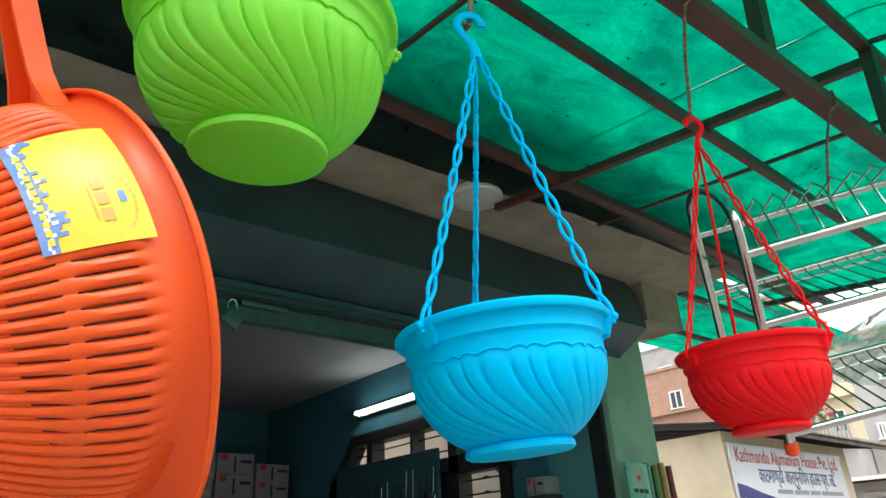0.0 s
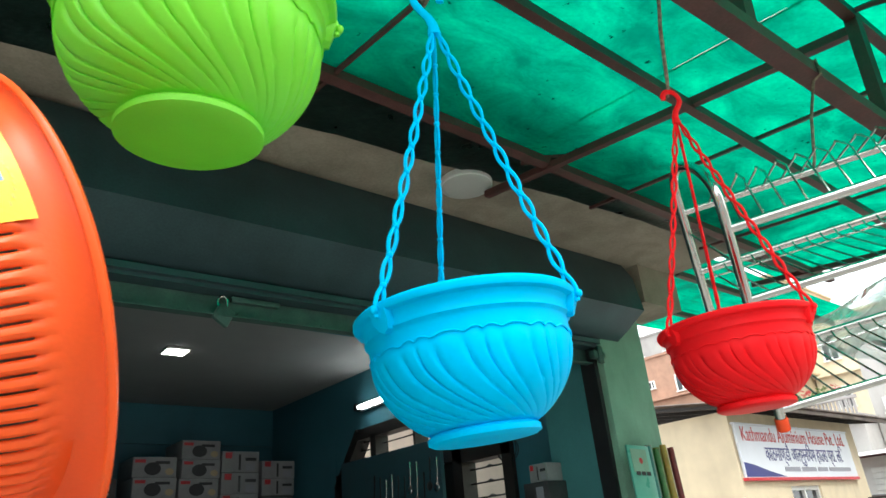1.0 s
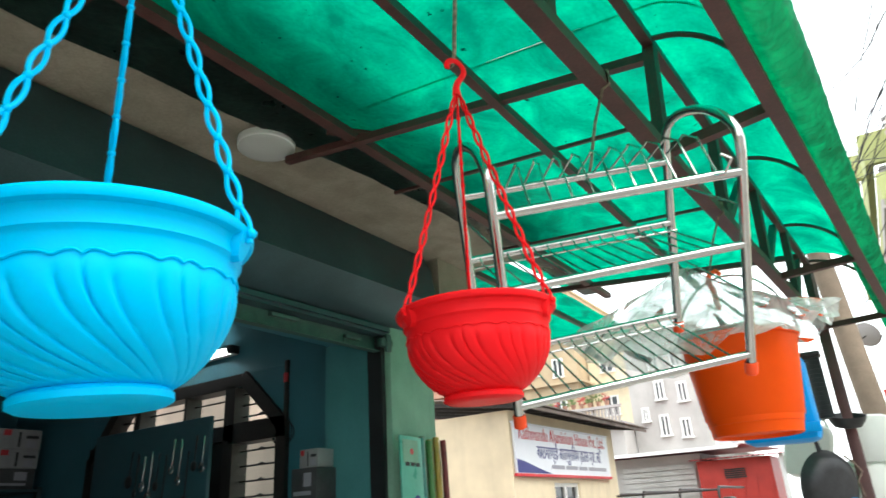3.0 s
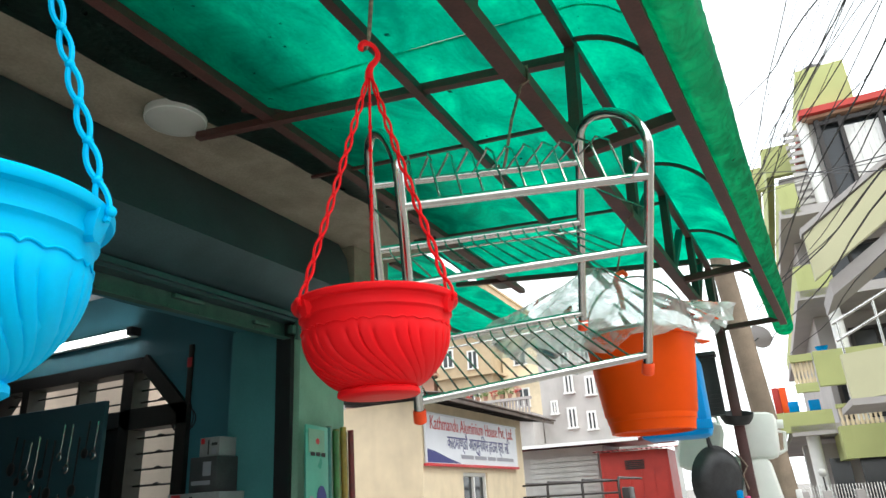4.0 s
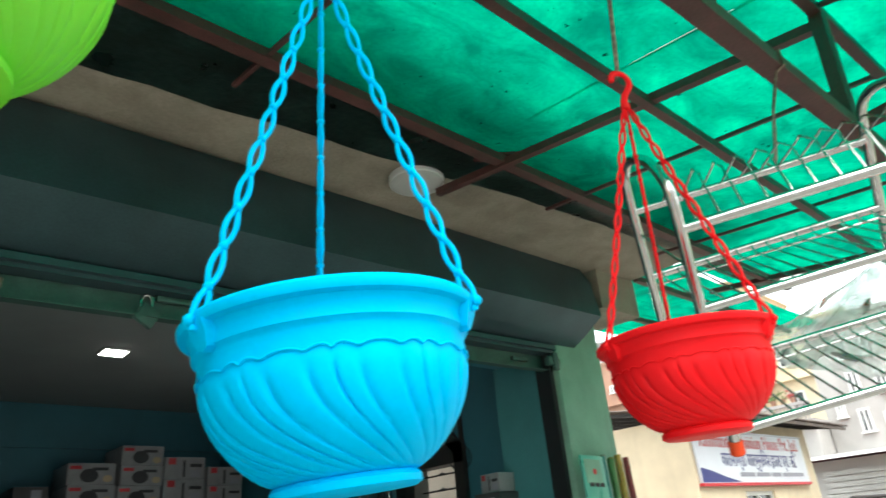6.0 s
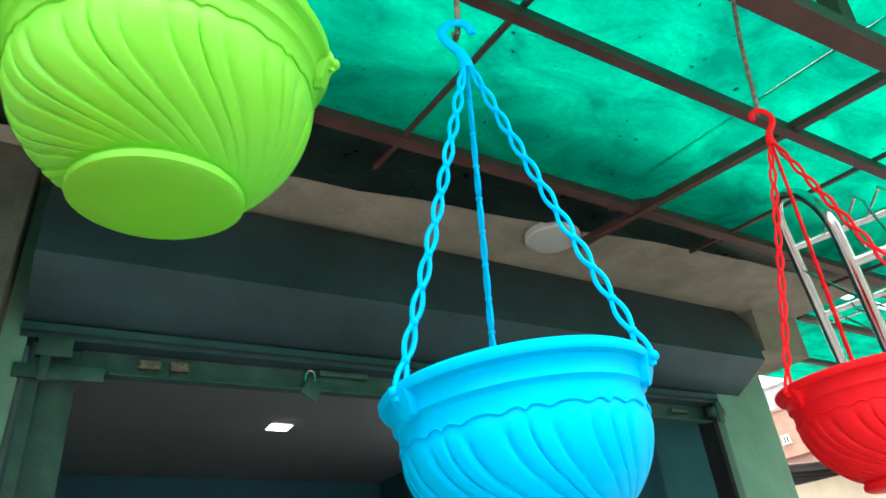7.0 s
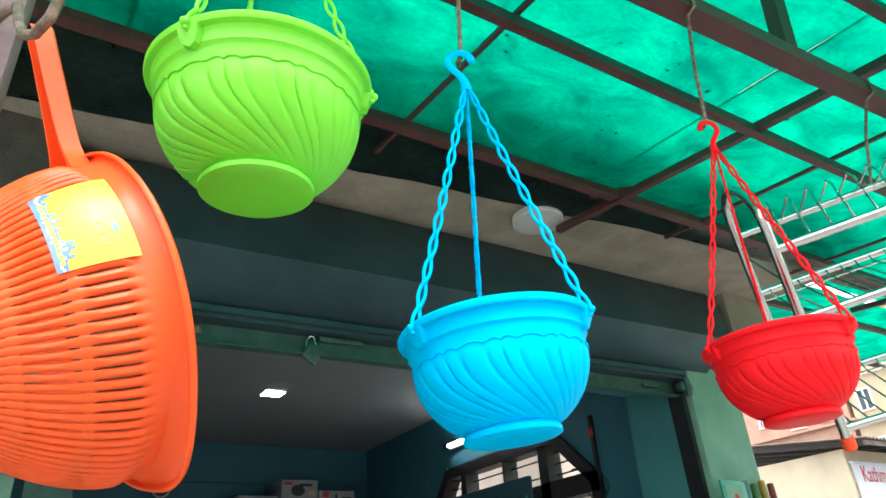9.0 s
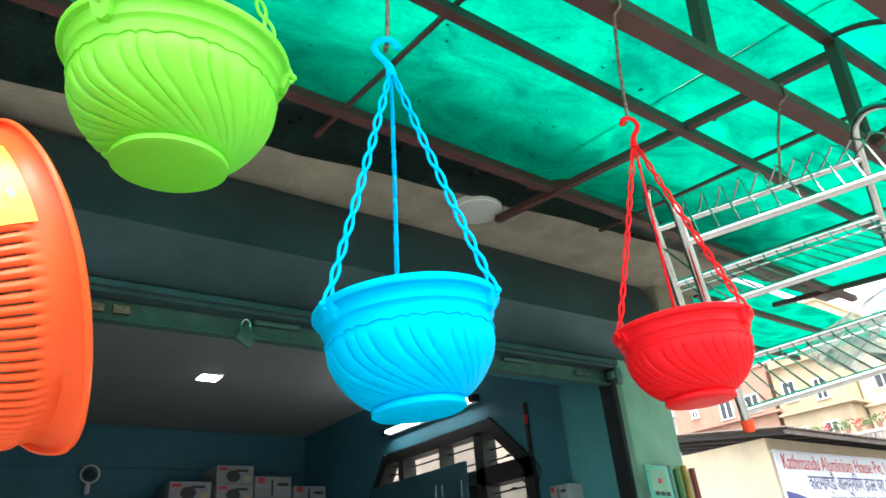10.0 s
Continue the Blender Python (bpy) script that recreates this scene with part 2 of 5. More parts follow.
M_CABLE = mat("black_cable", (0.02, 0.02, 0.025), 0.6, var=0.2)
M_FILM = clear_mat("clear_polythene", (0.95, 0.98, 0.97), white=0.45)
M_CARTON = mat("printed_white_carton", (0.30, 0.30, 0.31), 0.6, var=0.15, scale=10)
M_CARTONRED = mat("printed_red_carton", (0.40, 0.03, 0.03), 0.6, var=0.2, scale=10)
M_CARTONDARK = mat("printed_dark_carton", (0.06, 0.06, 0.065), 0.6, var=0.3, scale=10)
M_INK = mat("dark_print_ink", (0.03, 0.03, 0.035), 0.6, var=0.2)
M_TEALBOARD = mat("teal_display_board", (0.035, 0.11, 0.14), 0.6, var=0.1, scale=4)
M_STICKY = mat("yellow_sticker", (0.85, 0.62, 0.04), 0.35, var=0.06, scale=30)
M_STICKB = mat("blue_grey_sticker_print", (0.06, 0.19, 0.58), 0.35, var=0.45, scale=60, tint=(0.25, 0.36, 0.60))
M_STICKW = mat("white_sticker_print", (0.75, 0.76, 0.78), 0.35, var=0.1, scale=60)
M_STICKO = mat("orange_sticker_print", (0.85, 0.42, 0.08), 0.35, var=0.1)
M_PINK = plastic("pink_plastic", (0.85, 0.12, 0.35), 0.1)
M_FOOT = plastic("orange_red_cap_plastic", (0.85, 0.09, 0.03), 0.0, 0.4)


# ---------------------------------------------------------------- helpers
def link(name, bm, material, parent=None, smooth=True):
    me = bpy.data.meshes.new(name)
    bm.normal_update()
    bm.to_mesh(me)
    bm.free()
    me.materials.append(material)
    if smooth:
        for p in me.polygons:
            p.use_smooth = True
        me.set_sharp_from_angle(angle=radians(38))
    ob = new(name, me)
    if parent:
        ob.parent = parent
    return ob


def part(name, bm, material, parent, label=""):
    return tagged(link(name, bm, material, parent), label)


SITE = [Matrix.Identity(4)]


def thing(name, label, category, group="", m=None):
    """A top-level thing; SITE is the ground plan in which the present stretch is laid out."""
    ob = tagged(new(name), label, category, group)
    ob.matrix_world = SITE[0] @ m if m is not None else SITE[0]
    return ob


def structure(name, bm, material, label, category):
    return tagged(link(name, bm, material), label, category, kind="structure")


def box(bm, a, b, bevel=0.0, m=None):
    """A box between two corners, its edges rounded by bevel."""
    lo = [min(p, q) for p, q in zip(a, b)]
    hi = [max(p, q) for p, q in zip(a, b)]
    vs = [bm.verts.new((x, y, z)) for x in (lo[0], hi[0]) for y in (lo[1], hi[1]) for z in (lo[2], hi[2])]
    fs = [bm.faces.new([vs[i] for i in f]) for f in ((0, 1, 3, 2), (4, 6, 7, 5), (0, 4, 5, 1), (2, 3, 7, 6), (0, 2, 6, 4), (1, 5, 7, 3))]
    if bevel:
        es = list({e for f in fs for e in f.edges})
        r = bmesh.ops.bevel(bm, geom=es, offset=bevel, segments=2, profile=0.5, affect="EDGES")
        vs = list({v for f in r["faces"] for v in f.verts} | {v for v in vs if v.is_valid})
    if m is not None:
        bmesh.ops.transform(bm, matrix=m, verts=[v for v in vs if v.is_valid])
    return bm


def boxes(*items, bevel=0.0):
    bm = bmesh.new()
    for a, b in items:
        box(bm, a, b, bevel)
    return bm


def tube(bm, pts, r, seg=8, closed=False, caps=True):
    """A round bar along a line of points; r is one radius or one for each point."""
    pts = [Vector(p) for p in pts]
    rs = r if isinstance(r, (list, tuple)) else [r] * len(pts)
    rings, up = [], None
    n = len(pts)
    for i, p in enumerate(pts):
        if closed:
            d = pts[(i + 1) % n] - pts[i - 1]
        else:
            d = pts[min(i + 1, n - 1)] - pts[max(i - 1, 0)]
        d.normalize()
        if up is None:
            up = d.orthogonal()
        up = (up - d * up.dot(d)).normalized()
        side = d.cross(up)
        rings.append([bm.verts.new(p + (up * math.cos(2 * math.pi * k / seg) + side * math.sin(2 * math.pi * k / seg)) * rs[i]) for k in range(seg)])
    for i in range(n if closed else n - 1):
        a, b = rings[i], rings[(i + 1) % n]
        for k in range(seg):
            bm.faces.new((a[k], a[(k + 1) % seg], b[(k + 1) % seg], b[k]))
    if caps and not closed:
        bm.faces.new(list(reversed(rings[0])))
        bm.faces.new(rings[-1])
    return bm


def tubes(*items, seg=8):
    bm = bmesh.new()
    for pts, r in items:
        tube(bm, pts, r, seg)
    return bm


def bar(bm, p, q, w, h):
    """A square bar from p to q, w wide and h high."""
    p, q = Vector(p), Vector(q)
    d = (q - p).normalized()
    side = d.cross(Vector((0, 0, 1)))
    if side.length < 1e-3:
        side = Vector((1, 0, 0))
    side.normalize()
    up = side.cross(d)
    vs = [bm.verts.new(c + side * (w / 2 * sx) + up * (h / 2 * sy)) for c in (p, q) for sx, sy in ((-1, -1), (1, -1), (1, 1), (-1, 1))]
    for f in ((0, 1, 2, 3), (7, 6, 5, 4), (0, 4, 5, 1), (1, 5, 6, 2), (2, 6, 7, 3), (3, 7, 4, 0)):
        bm.faces.new([vs[i] for i in f])
    return bm


def bars(*items):
    bm = bmesh.new()
    for it in items:
        bar(bm, *it)
    return bm


def lathe(bm, prof, seg=48, wave=None, close=True):
    """Turns a profile of (radius, height) about z; wave(angle, index) is added to the radius."""
    rings = []
    for i, (r, z) in enumerate(prof):
        rings.append([bm.verts.new(((r + (wave(2 * math.pi * k / seg, i) if wave else 0)) * math.cos(2 * math.pi * k / seg),
                                    (r + (wave(2 * math.pi * k / seg, i) if wave else 0)) * math.sin(2 * math.pi * k / seg), z)) for k in range(seg)])
    for i in range(len(prof) - 1):
        for k in range(seg):
            bm.faces.new((rings[i][k], rings[i][(k + 1) % seg], rings[i + 1][(k + 1) % seg], rings[i + 1][k]))
    if close:
        bm.faces.new(list(reversed(rings[0])))
    return bm


def extrude_x(bm, prof, x0, x1, steps=1):
    """A closed outline in y and z, drawn out along x."""
    cols = [[bm.verts.new((x0 + (x1 - x0) * s / steps, y, z)) for y, z in prof] for s in range(steps + 1)]
    n = len(prof)
    for a, b in zip(cols, cols[1:]):
        for k in range(n):
            bm.faces.new((a[k], b[k], b[(k + 1) % n], a[(k + 1) % n]))
    bm.faces.new(list(reversed(cols[0])))
    bm.faces.new(cols[-1])
    bmesh.ops.recalc_face_normals(bm, faces=bm.faces[:])
    return bm


def lettering(name, words, size, m, material, parent, width=0.0):
    """Words as a flat raised mesh, laid on a board at the pose m; width squeezes or stretches the line to that length."""
    cu = bpy.data.curves.new(name, "FONT")
    cu.body, cu.size, cu.extrude, cu.resolution_u = words, size, 0.002, 3
    tmp = bpy.data.objects.new(name, cu)
    scene.collection.objects.link(tmp)
    me = bpy.data.meshes.new_from_object(tmp.evaluated_get(bpy.context.evaluated_depsgraph_get()))
    bpy.data.objects.remove(tmp)
    me.name = name
    if width and len(me.vertices):
        xs = [v.co.x for v in me.vertices]
        k = width / (max(xs) - min(xs))
        for v in me.vertices:
            v.co.x *= k
    me.transform(m)
    me.materials.clear()
    me.materials.append(material)
    ob = new(name, me)
    ob.parent = parent
    return ob


# ---------------------------------------------------------------- ground and the shop's shell
SOFFIT, HEAD = 3.105, 2.53
structure("ground", boxes(((-400, -400, -0.4), (400, 400, 0.0))), M_GROUND, "dusty grey asphalt street ground", "ground")
structure("pavement", boxes(((-6, -0.4, 0.004), (9, 2.55, 0.15)), bevel=0.01), M_PAVE, "raised cement pavement before the shop", "pavement")
structure("floor", boxes(((-0.2, 2.55, 0.006), (3.7, 7.1, 0.16))), M_FLOOR, "bare cement shop floor", "floor")
structure("wall_west_pier", boxes(((-3.0, 2.52, 0.15), (0.17, 2.95, SOFFIT))), M_PILLAR, "pale green painted pier beside the shutter", "wall")
structure("wall_column", boxes(((-0.55, 2.30, 0.15), (0.10, 2.515, SOFFIT)), bevel=0.008), M_CONC, "raw stained concrete column", "column")
structure("wall_east_pillar", boxes(((3.32, 2.5, 0.15), (3.745, 2.98, SOFFIT)), bevel=0.012), M_PILLAR, "pale green painted shop pillar", "pillar")
structure("wall_lintel", boxes(((0.17, 2.66, 2.62), (3.318, 2.95, SOFFIT))), M_TEAL, "painted lintel over the shutter opening", "wall")
structure("wall_west_inside", boxes(((0.0, 2.95, 0.16), (0.17, 7.1, 3.12))), M_TEAL, "blue-teal painted inner wall", "wall")
structure("wall_north", boxes(((0.0, 6.95, 0.16), (3.6, 7.1, 3.12))), M_TEAL, "blue-teal painted back wall", "wall")
structure("trim", boxes(((0.17, 6.925, 2.74), (3.44, 6.948, 2.775))), M_TEAL, "thin ledge along the back wall", "trim")
# east inner wall in pieces round the window opening
WX = 3.45
WY0, WY1, WZ0, WZ1 = 3.42, 5.66, 0.9, 2.62
for k, c in enumerate((((WX, 2.985, 0.16), (3.62, WY0, 3.12)), ((WX, WY1, 0.16), (3.62, 6.945, 3.12)), ((WX, WY0, WZ1), (3.62, WY1, 3.12)), ((WX, WY0, 0.16), (3.62, WY1, WZ0)))):
    structure("wall_east_inside_%d" % (k + 1), boxes(c), M_TEAL, "blue-teal painted inner side wall", "wall")
structure("ceiling", boxes(((-0.2, 2.96, 3.124), (3.8, 7.2, 3.26))), M_CEIL, "grey-white painted shop ceiling", "ceiling")
structure("ceiling_soffit", boxes(((-3.5, 1.80, SOFFIT), (3.95, 2.955, 3.26))), M_SOFFIT, "weathered beige cement slab soffit", "ceiling")
# out of view: block over the canopy, its overhang added to cut the sky light
structure("wall_upper", boxes(((-3.5, 1.30, 3.45), (3.95, 7.2, 9.0))), M_PALEWALL, "unseen overhanging upper storeys, added to shade the inner canopy", "wall")
structure("wall_beam", boxes(((3.56, 2.30, 2.86), (3.95, 2.60, SOFFIT - 0.003))), M_SOFFIT, "cement edge beam past the shutter hood", "beam")

structure("wall_reveal", boxes(((3.305, 2.645, 0.162), (3.3165, 2.98, 2.62))), mat("teal_reveal_paint", (0.07, 0.25, 0.27), 0.6, var=0.12, scale=4, stain=0.2), "teal painted inner face of the pillar", "wall")
# shutter: folded hood, channel, rolled-up curtain's bottom rail, guides
shutter = thing("roller_shutter", "dull green-grey roller shutter, rolled up under its sheet hood", "shutter")
HOOD = [(2.60, 3.076), (2.38, 3.076), (2.31, 2.95), (2.278, 2.735), (2.41, 2.655), (2.505, 2.605), (2.60, 2.605)]
part("hood", extrude_x(bmesh.new(), HOOD, 0.15, 3.50, 14), M_HOOD, shutter, "folded grey sheet-metal hood with dents")
part("channel", extrude_x(bmesh.new(), [(2.49, 2.600), (2.49, 2.575), (2.515, 2.575), (2.515, 2.56), (2.60, 2.56), (2.60, 2.600)], 0.15, 3.31), M_HOOD, shutter)
rail = part("bottom_rail", extrude_x(bmesh.new(), [(2.585, 2.558), (2.585, 2.475), (2.545, 2.475), (2.545, 2.469), (2.592, 2.469), (2.60, 2.558)], 0.33, 3.30), M_SHUT, shutter, "green painted angle rail")
for k in range(16):
    rv = bmesh.new()
    bmesh.ops.create_uvsphere(rv, u_segments=8, v_segments=5, radius=0.007, matrix=pose(0.42 + k * 0.186, 2.584, 2.492) @ Matrix.Diagonal((1, 0.5, 1, 1)))
    part("rivet", rv, M_SHUT, rail)
part("lock_plate", boxes(((1.13, 2.555, 2.535), (1.33, 2.583, 2.556)), bevel=0.003), M_SHUT, shutter)
for c in (((0.50, 2.56, 2.505), (0.57, 2.584, 2.535)), ((0.60, 2.56, 2.505), (0.66, 2.584, 2.538))):
    part("lock_plate", boxes(c, bevel=0.004), M_WIRE, shutter, "rusty latch plate")
for c in (((2.48, 2.555, 2.53), (2.66, 2.583, 2.55)), ((3.02, 2.56, 2.51), (3.14, 2.583, 2.53))):
    part("lock_plate", boxes(c, bevel=0.003), M_SHUT, shutter)
part("guide", boxes(((0.19, 2.53, 0.16), (0.225, 2.62, 2.55)), ((0.225, 2.585, 0.16), (0.325, 2.62, 2.55))), M_SHUT, shutter, "painted shutter guide with peeling edge")
part("guide_bracket", boxes(((0.15, 2.51, 2.43), (0.40, 2.529, 2.475)), ((0.215, 2.50, 2.42), (0.245, 2.512, 2.50)), ((0.20, 2.505, 2.50), (0.30, 2.53, 2.56)), bevel=0.003), M_SHUT, shutter)
part("guide", boxes(((3.285, 2.54, 0.16), (3.316, 2.64, 2.56))), M_BLACK, shutter, "black rubber-edged shutter guide")
part("guide_bracket", boxes(((3.25, 2.50, 2.49), (3.35, 2.538, 2.535)), ((3.28, 2.49, 2.46), (3.32, 2.51, 2.56)), bevel=0.004), M_SHUT, shutter)

shutter.matrix_world = pose(1.7, 0, 2.525, 0, -0.9, 0) @ pose(-1.7, 0, -2.5)
padlock = thing("padlock", "green painted padlock hanging from the shutter's rail", "padlock")
part("body", box(bmesh.new(), (-0.036, -0.011, -0.036), (0.036, 0.011, 0.036), 0.006, pose(1.10, 2.56, 2.475, 0, 28, 8)), M_SHUT, padlock)
part("shackle", tubes(([(1.08, 2.56, 2.50), (1.075, 2.56, 2.53), (1.085, 2.56, 2.548), (1.10, 2.56, 2.552), (1.112, 2.56, 2.54), (1.115, 2.56, 2.51)], 0.005)), M_STEEL, padlock)

padlock.location.z = 0.016
# round lamp under the slab and the ones inside
lamp = thing("ceiling_light", "round white surface lamp, unlit, dusty, under the slab", "lamp", m=pose(1.98, 2.08, SOFFIT))
part("body", lathe(bmesh.new(), [(0.112, -0.034), (0.116, -0.03), (0.116, -0.002), (0.108, 0.0)], 40), M_WHITE, lamp)
part("cover", lathe(bmesh.new(), [(0.02, -0.041), (0.085, -0.040), (0.106, -0.037), (0.111, -0.034)], 40), M_LENS, lamp, "matt opal cover")
for k in range(3):
    part("vent", boxes(((-0.03 + k * 0.012, -0.1235, -0.02), (-0.025 + k * 0.012, -0.119, -0.009))), M_BLACK, lamp)
# small panel inside
inlamp = thing("ceiling_light", "small square lit panel light on the shop ceiling", "lamp")
part("frame", boxes(((1.695, 5.055, 3.108), (1.865, 5.225, 3.123)), bevel=0.004), M_WHITE, inlamp)
part("diffuser", boxes(((1.705, 5.065, 3.103), (1.855, 5.215, 3.1075))), M_PANEL, inlamp, "lit diffuser")
tubelight = thing("tube_light", "lit fluorescent tube on a white batten", "lamp")
part("batten", boxes(((WX - 0.045, 3.95, 2.77), (WX - 0.002, 5.2, 2.83)), bevel=0.004), M_WHITE, tubelight)
part("tube", tubes(([(WX - 0.065, 3.98, 2.80), (WX - 0.065, 5.17, 2.80)], 0.014), seg=12), M_TUBE, tubelight, "lit white tube")
part("end_cap", boxes(((WX - 0.085, 3.93, 2.775), (WX - 0.002, 3.98, 2.83)), bevel=0.005), M_BLACK, tubelight)
part("end_cap", boxes(((WX - 0.085, 5.17, 2.775), (WX - 0.002, 5.22, 2.83)), bevel=0.005), M_BLACK, tubelight)

# ---------------------------------------------------------------- canopy
def cy(x):
    return 0.665 - 0.046 * x


def ey(x):
    return 0.405 - 0.067 * x


XW, XE = -1.6, 4.87
canopy = thing("canopy", "green translucent fibreglass canopy on an oxide-red welded steel frame", "canopy")


def sheet_z(y, x):
    """Height of the sheet: a gentle fall from the slab, then a quarter round down to the eave."""
    d, e = cy(x) - 0.02, ey(x)
    if y >= d:
        return 2.985 + (y - d) * 0.085
    u = (d - y) / (d - e)
    return 2.57 + 0.415 * math.sqrt(max(0.0, 1 - u * u))


def sheet(x0, x1, seed):
    bm = bmesh.new()
    rnd = random.Random(seed)
    ph = rnd.random() * 6
    nx, rows = 16, []
    for i in range(nx + 1):
        x = x0 + (x1 - x0) * i / nx
        d, e = cy(x) - 0.02, ey(x)
        ys = [2.02 + (d - 2.02) * k / 14 for k in range(14)] + [d - (d - e) * math.sin(math.pi / 2 * k / 12) for k in range(13)]
        rows.append([bm.verts.new((x, y, sheet_z(y, x) + 0.028 + 0.006 * math.sin(5 * x + ph) * math.sin(4 * y + ph))) for y in ys])
    for a, b in zip(rows, rows[1:]):
        for k in range(len(a) - 1):
            bm.faces.new((a[k], a[k + 1], b[k + 1], b[k]))
    bmesh.ops.solidify(bm, geom=bm.faces[:], thickness=0.002)
    return bm


for k, (x0, x1) in enumerate(((XW, 0.2), (0.19, 2.05), (2.04, 3.5), (3.49, XE))):
    ob = part("sheet", sheet(x0, x1, k), M_SHEET, canopy)
    ob.location.z = 0.004 * (k % 2)

bk = bmesh.new()
rows = [[bk.verts.new((3.96 + 2.4 * i / 12, 2.03 + 1.3 * k / 10, 3.118 + 0.085 * 0.13 * k + 0.005 * math.sin(1.4 * i + k))) for k in range(11)] for i in range(13)]
for a, b in zip(rows, rows[1:]):
    for k in range(10):
        bk.faces.new((a[k], a[k + 1], b[k + 1], b[k]))
bmesh.ops.solidify(bk, geom=bk.faces[:], thickness=0.002)
part("sheet", bk, M_SHEET, canopy)
for y in (2.28, 2.85):
    part("purlin", bars(((3.96, y, 3.09 + 0.085 * (y - 2.03)), (6.36, y, 3.09 + 0.085 * (y - 2.03)), 0.035, 0.035)), M_TRUSS, canopy)
for y, z, w in ((1.71, 3.035, 0.045), (1.09, 2.955, 0.032)):
    part("purlin", bars(((XW, y, z), (XE, y, z), w, 0.035)), M_TRUSS, canopy)
part("chord", bars(((XW, cy(XW), 2.545), (XE, cy(XE), 2.545), 0.044, 0.036)), M_TRUSS, canopy, "square lower chord")
part("chord", bars(((XW, cy(XW) - 0.01, 2.95), (XE, cy(XE) - 0.01, 2.95), 0.032, 0.032)), M_TRUSS, canopy)
part("eave_bar", bars(((XW, ey(XW), 2.545), (XE + 0.03, ey(XE + 0.03), 2.545), 0.038, 0.036)), M_TRUSS, canopy)
for x in (-0.4, 2.14, 4.55):
    part("rafter", bars(((x - 0.06, 2.06, 3.05), (x + 0.04, cy(x), 2.925), 0.03, 0.03)), M_TRUSS, canopy)
for x in (-1.2, 1.09, 2.63, 3.6):
    part("rafter", bars(((x - 0.02, 1.90, 3.05), (x + 0.03, cy(x), 2.965), 0.014, 0.014)), M_TRUSS, canopy)
part("bracket", bars(((2.02, 1.78, 3.06), (2.16, 1.66, 3.055), 0.05, 0.012)), M_TRUSS, canopy)
for x in (-0.9, 0.55, 2.05, 3.55, 4.80):
    part("tie", bars(((x + 0.06, cy(x), 2.55), (x, ey(x), 2.55), 0.03, 0.03)), M_TRUSS, canopy)
for x in (-0.45, 0.07, 1.42, 2.12, 2.78, 3.45, 4.12, 4.80):
    part("strut", bars(((x - 0.02, cy(x), 2.56), (x + 0.03, cy(x) - 0.01, 2.94), 0.035, 0.03)), M_TRUSS, canopy)
for x in (2.78, 3.45, 4.12):
    part("strut", bars(((x, cy(x), 2.56), (x + 0.55, cy(x) - 0.01, 2.93), 0.03, 0.03)), M_TRUSS, canopy)
for x in (-0.4, 0.85, 2.14, 3.15, 4.1, 4.84):
    d, e = cy(x), ey(x)
    pts = [(x, d - (d - e) * math.sin(math.pi / 2 * k / 14), 2.56 + 0.40 * math.cos(math.pi / 2 * k / 14)) for k in range(15)]
    part("hoop", tubes((pts, 0.009)), M_TRUSS, canopy)
# the rolled and folded outer edge of the sheet
rb = bmesh.new()
pts, rr = [], []
for k in range(481):
    x = XW + (XE + 0.45 - XW) * k / 480
    pts.append((x, 0.310 - 0.045 * x, 2.60 + 0.006 * math.sin(3 * x)))
    rr.append(0.060 + 0.0032 * math.sin(k * 2.1) + 0.0006 * math.sin(k * 0.77) + 0.0012 * math.sin(k * 0.13))
tube(rb, pts, rr, 20)
part("rolled_edge", rb, M_ROLL, canopy, "outer edge of the sheet rolled into a wrinkled tube")
part("post", boxes(((4.84, cy(4.87) - 0.03, 0.15), (4.90, cy(4.87) + 0.03, 2.93)), bevel=0.004), M_TRUSS, canopy)
part("post", boxes(((0.022, 0.69, 0.15), (0.080, 0.745, 2.93)), bevel=0.004), M_POST, canopy, "dusty maroon square post")
flash = thing("tar_sheet", "black stained tar sheet tucked along the slab edge", "flashing")
fb = bmesh.new()
nx = 60
rows = []
for i in range(nx + 1):
    x = XW + (XE - XW) * i / nx
    rows.append([fb.verts.new((x, y, 3.045 + 0.008 * noise.noise((x * 4, y * 9, 0)) + dz)) for y, dz in ((1.72, 0.035), (1.80, 0.030), (1.88, 0.035), (max(1.90, 2.20 - 0.10 * x) + 0.02 * noise.noise((x * 5, 3, 1)), 0.048))])
for a, b in zip(rows, rows[1:]):
    for k in range(3):
        fb.faces.new((a[k], a[k + 1], b[k + 1], b[k]))
bmesh.ops.solidify(fb, geom=fb.faces[:], thickness=0.004)
part("sheet", fb, M_FLASH, flash)


# ---------------------------------------------------------------- hanging pots
FLUTES = 30


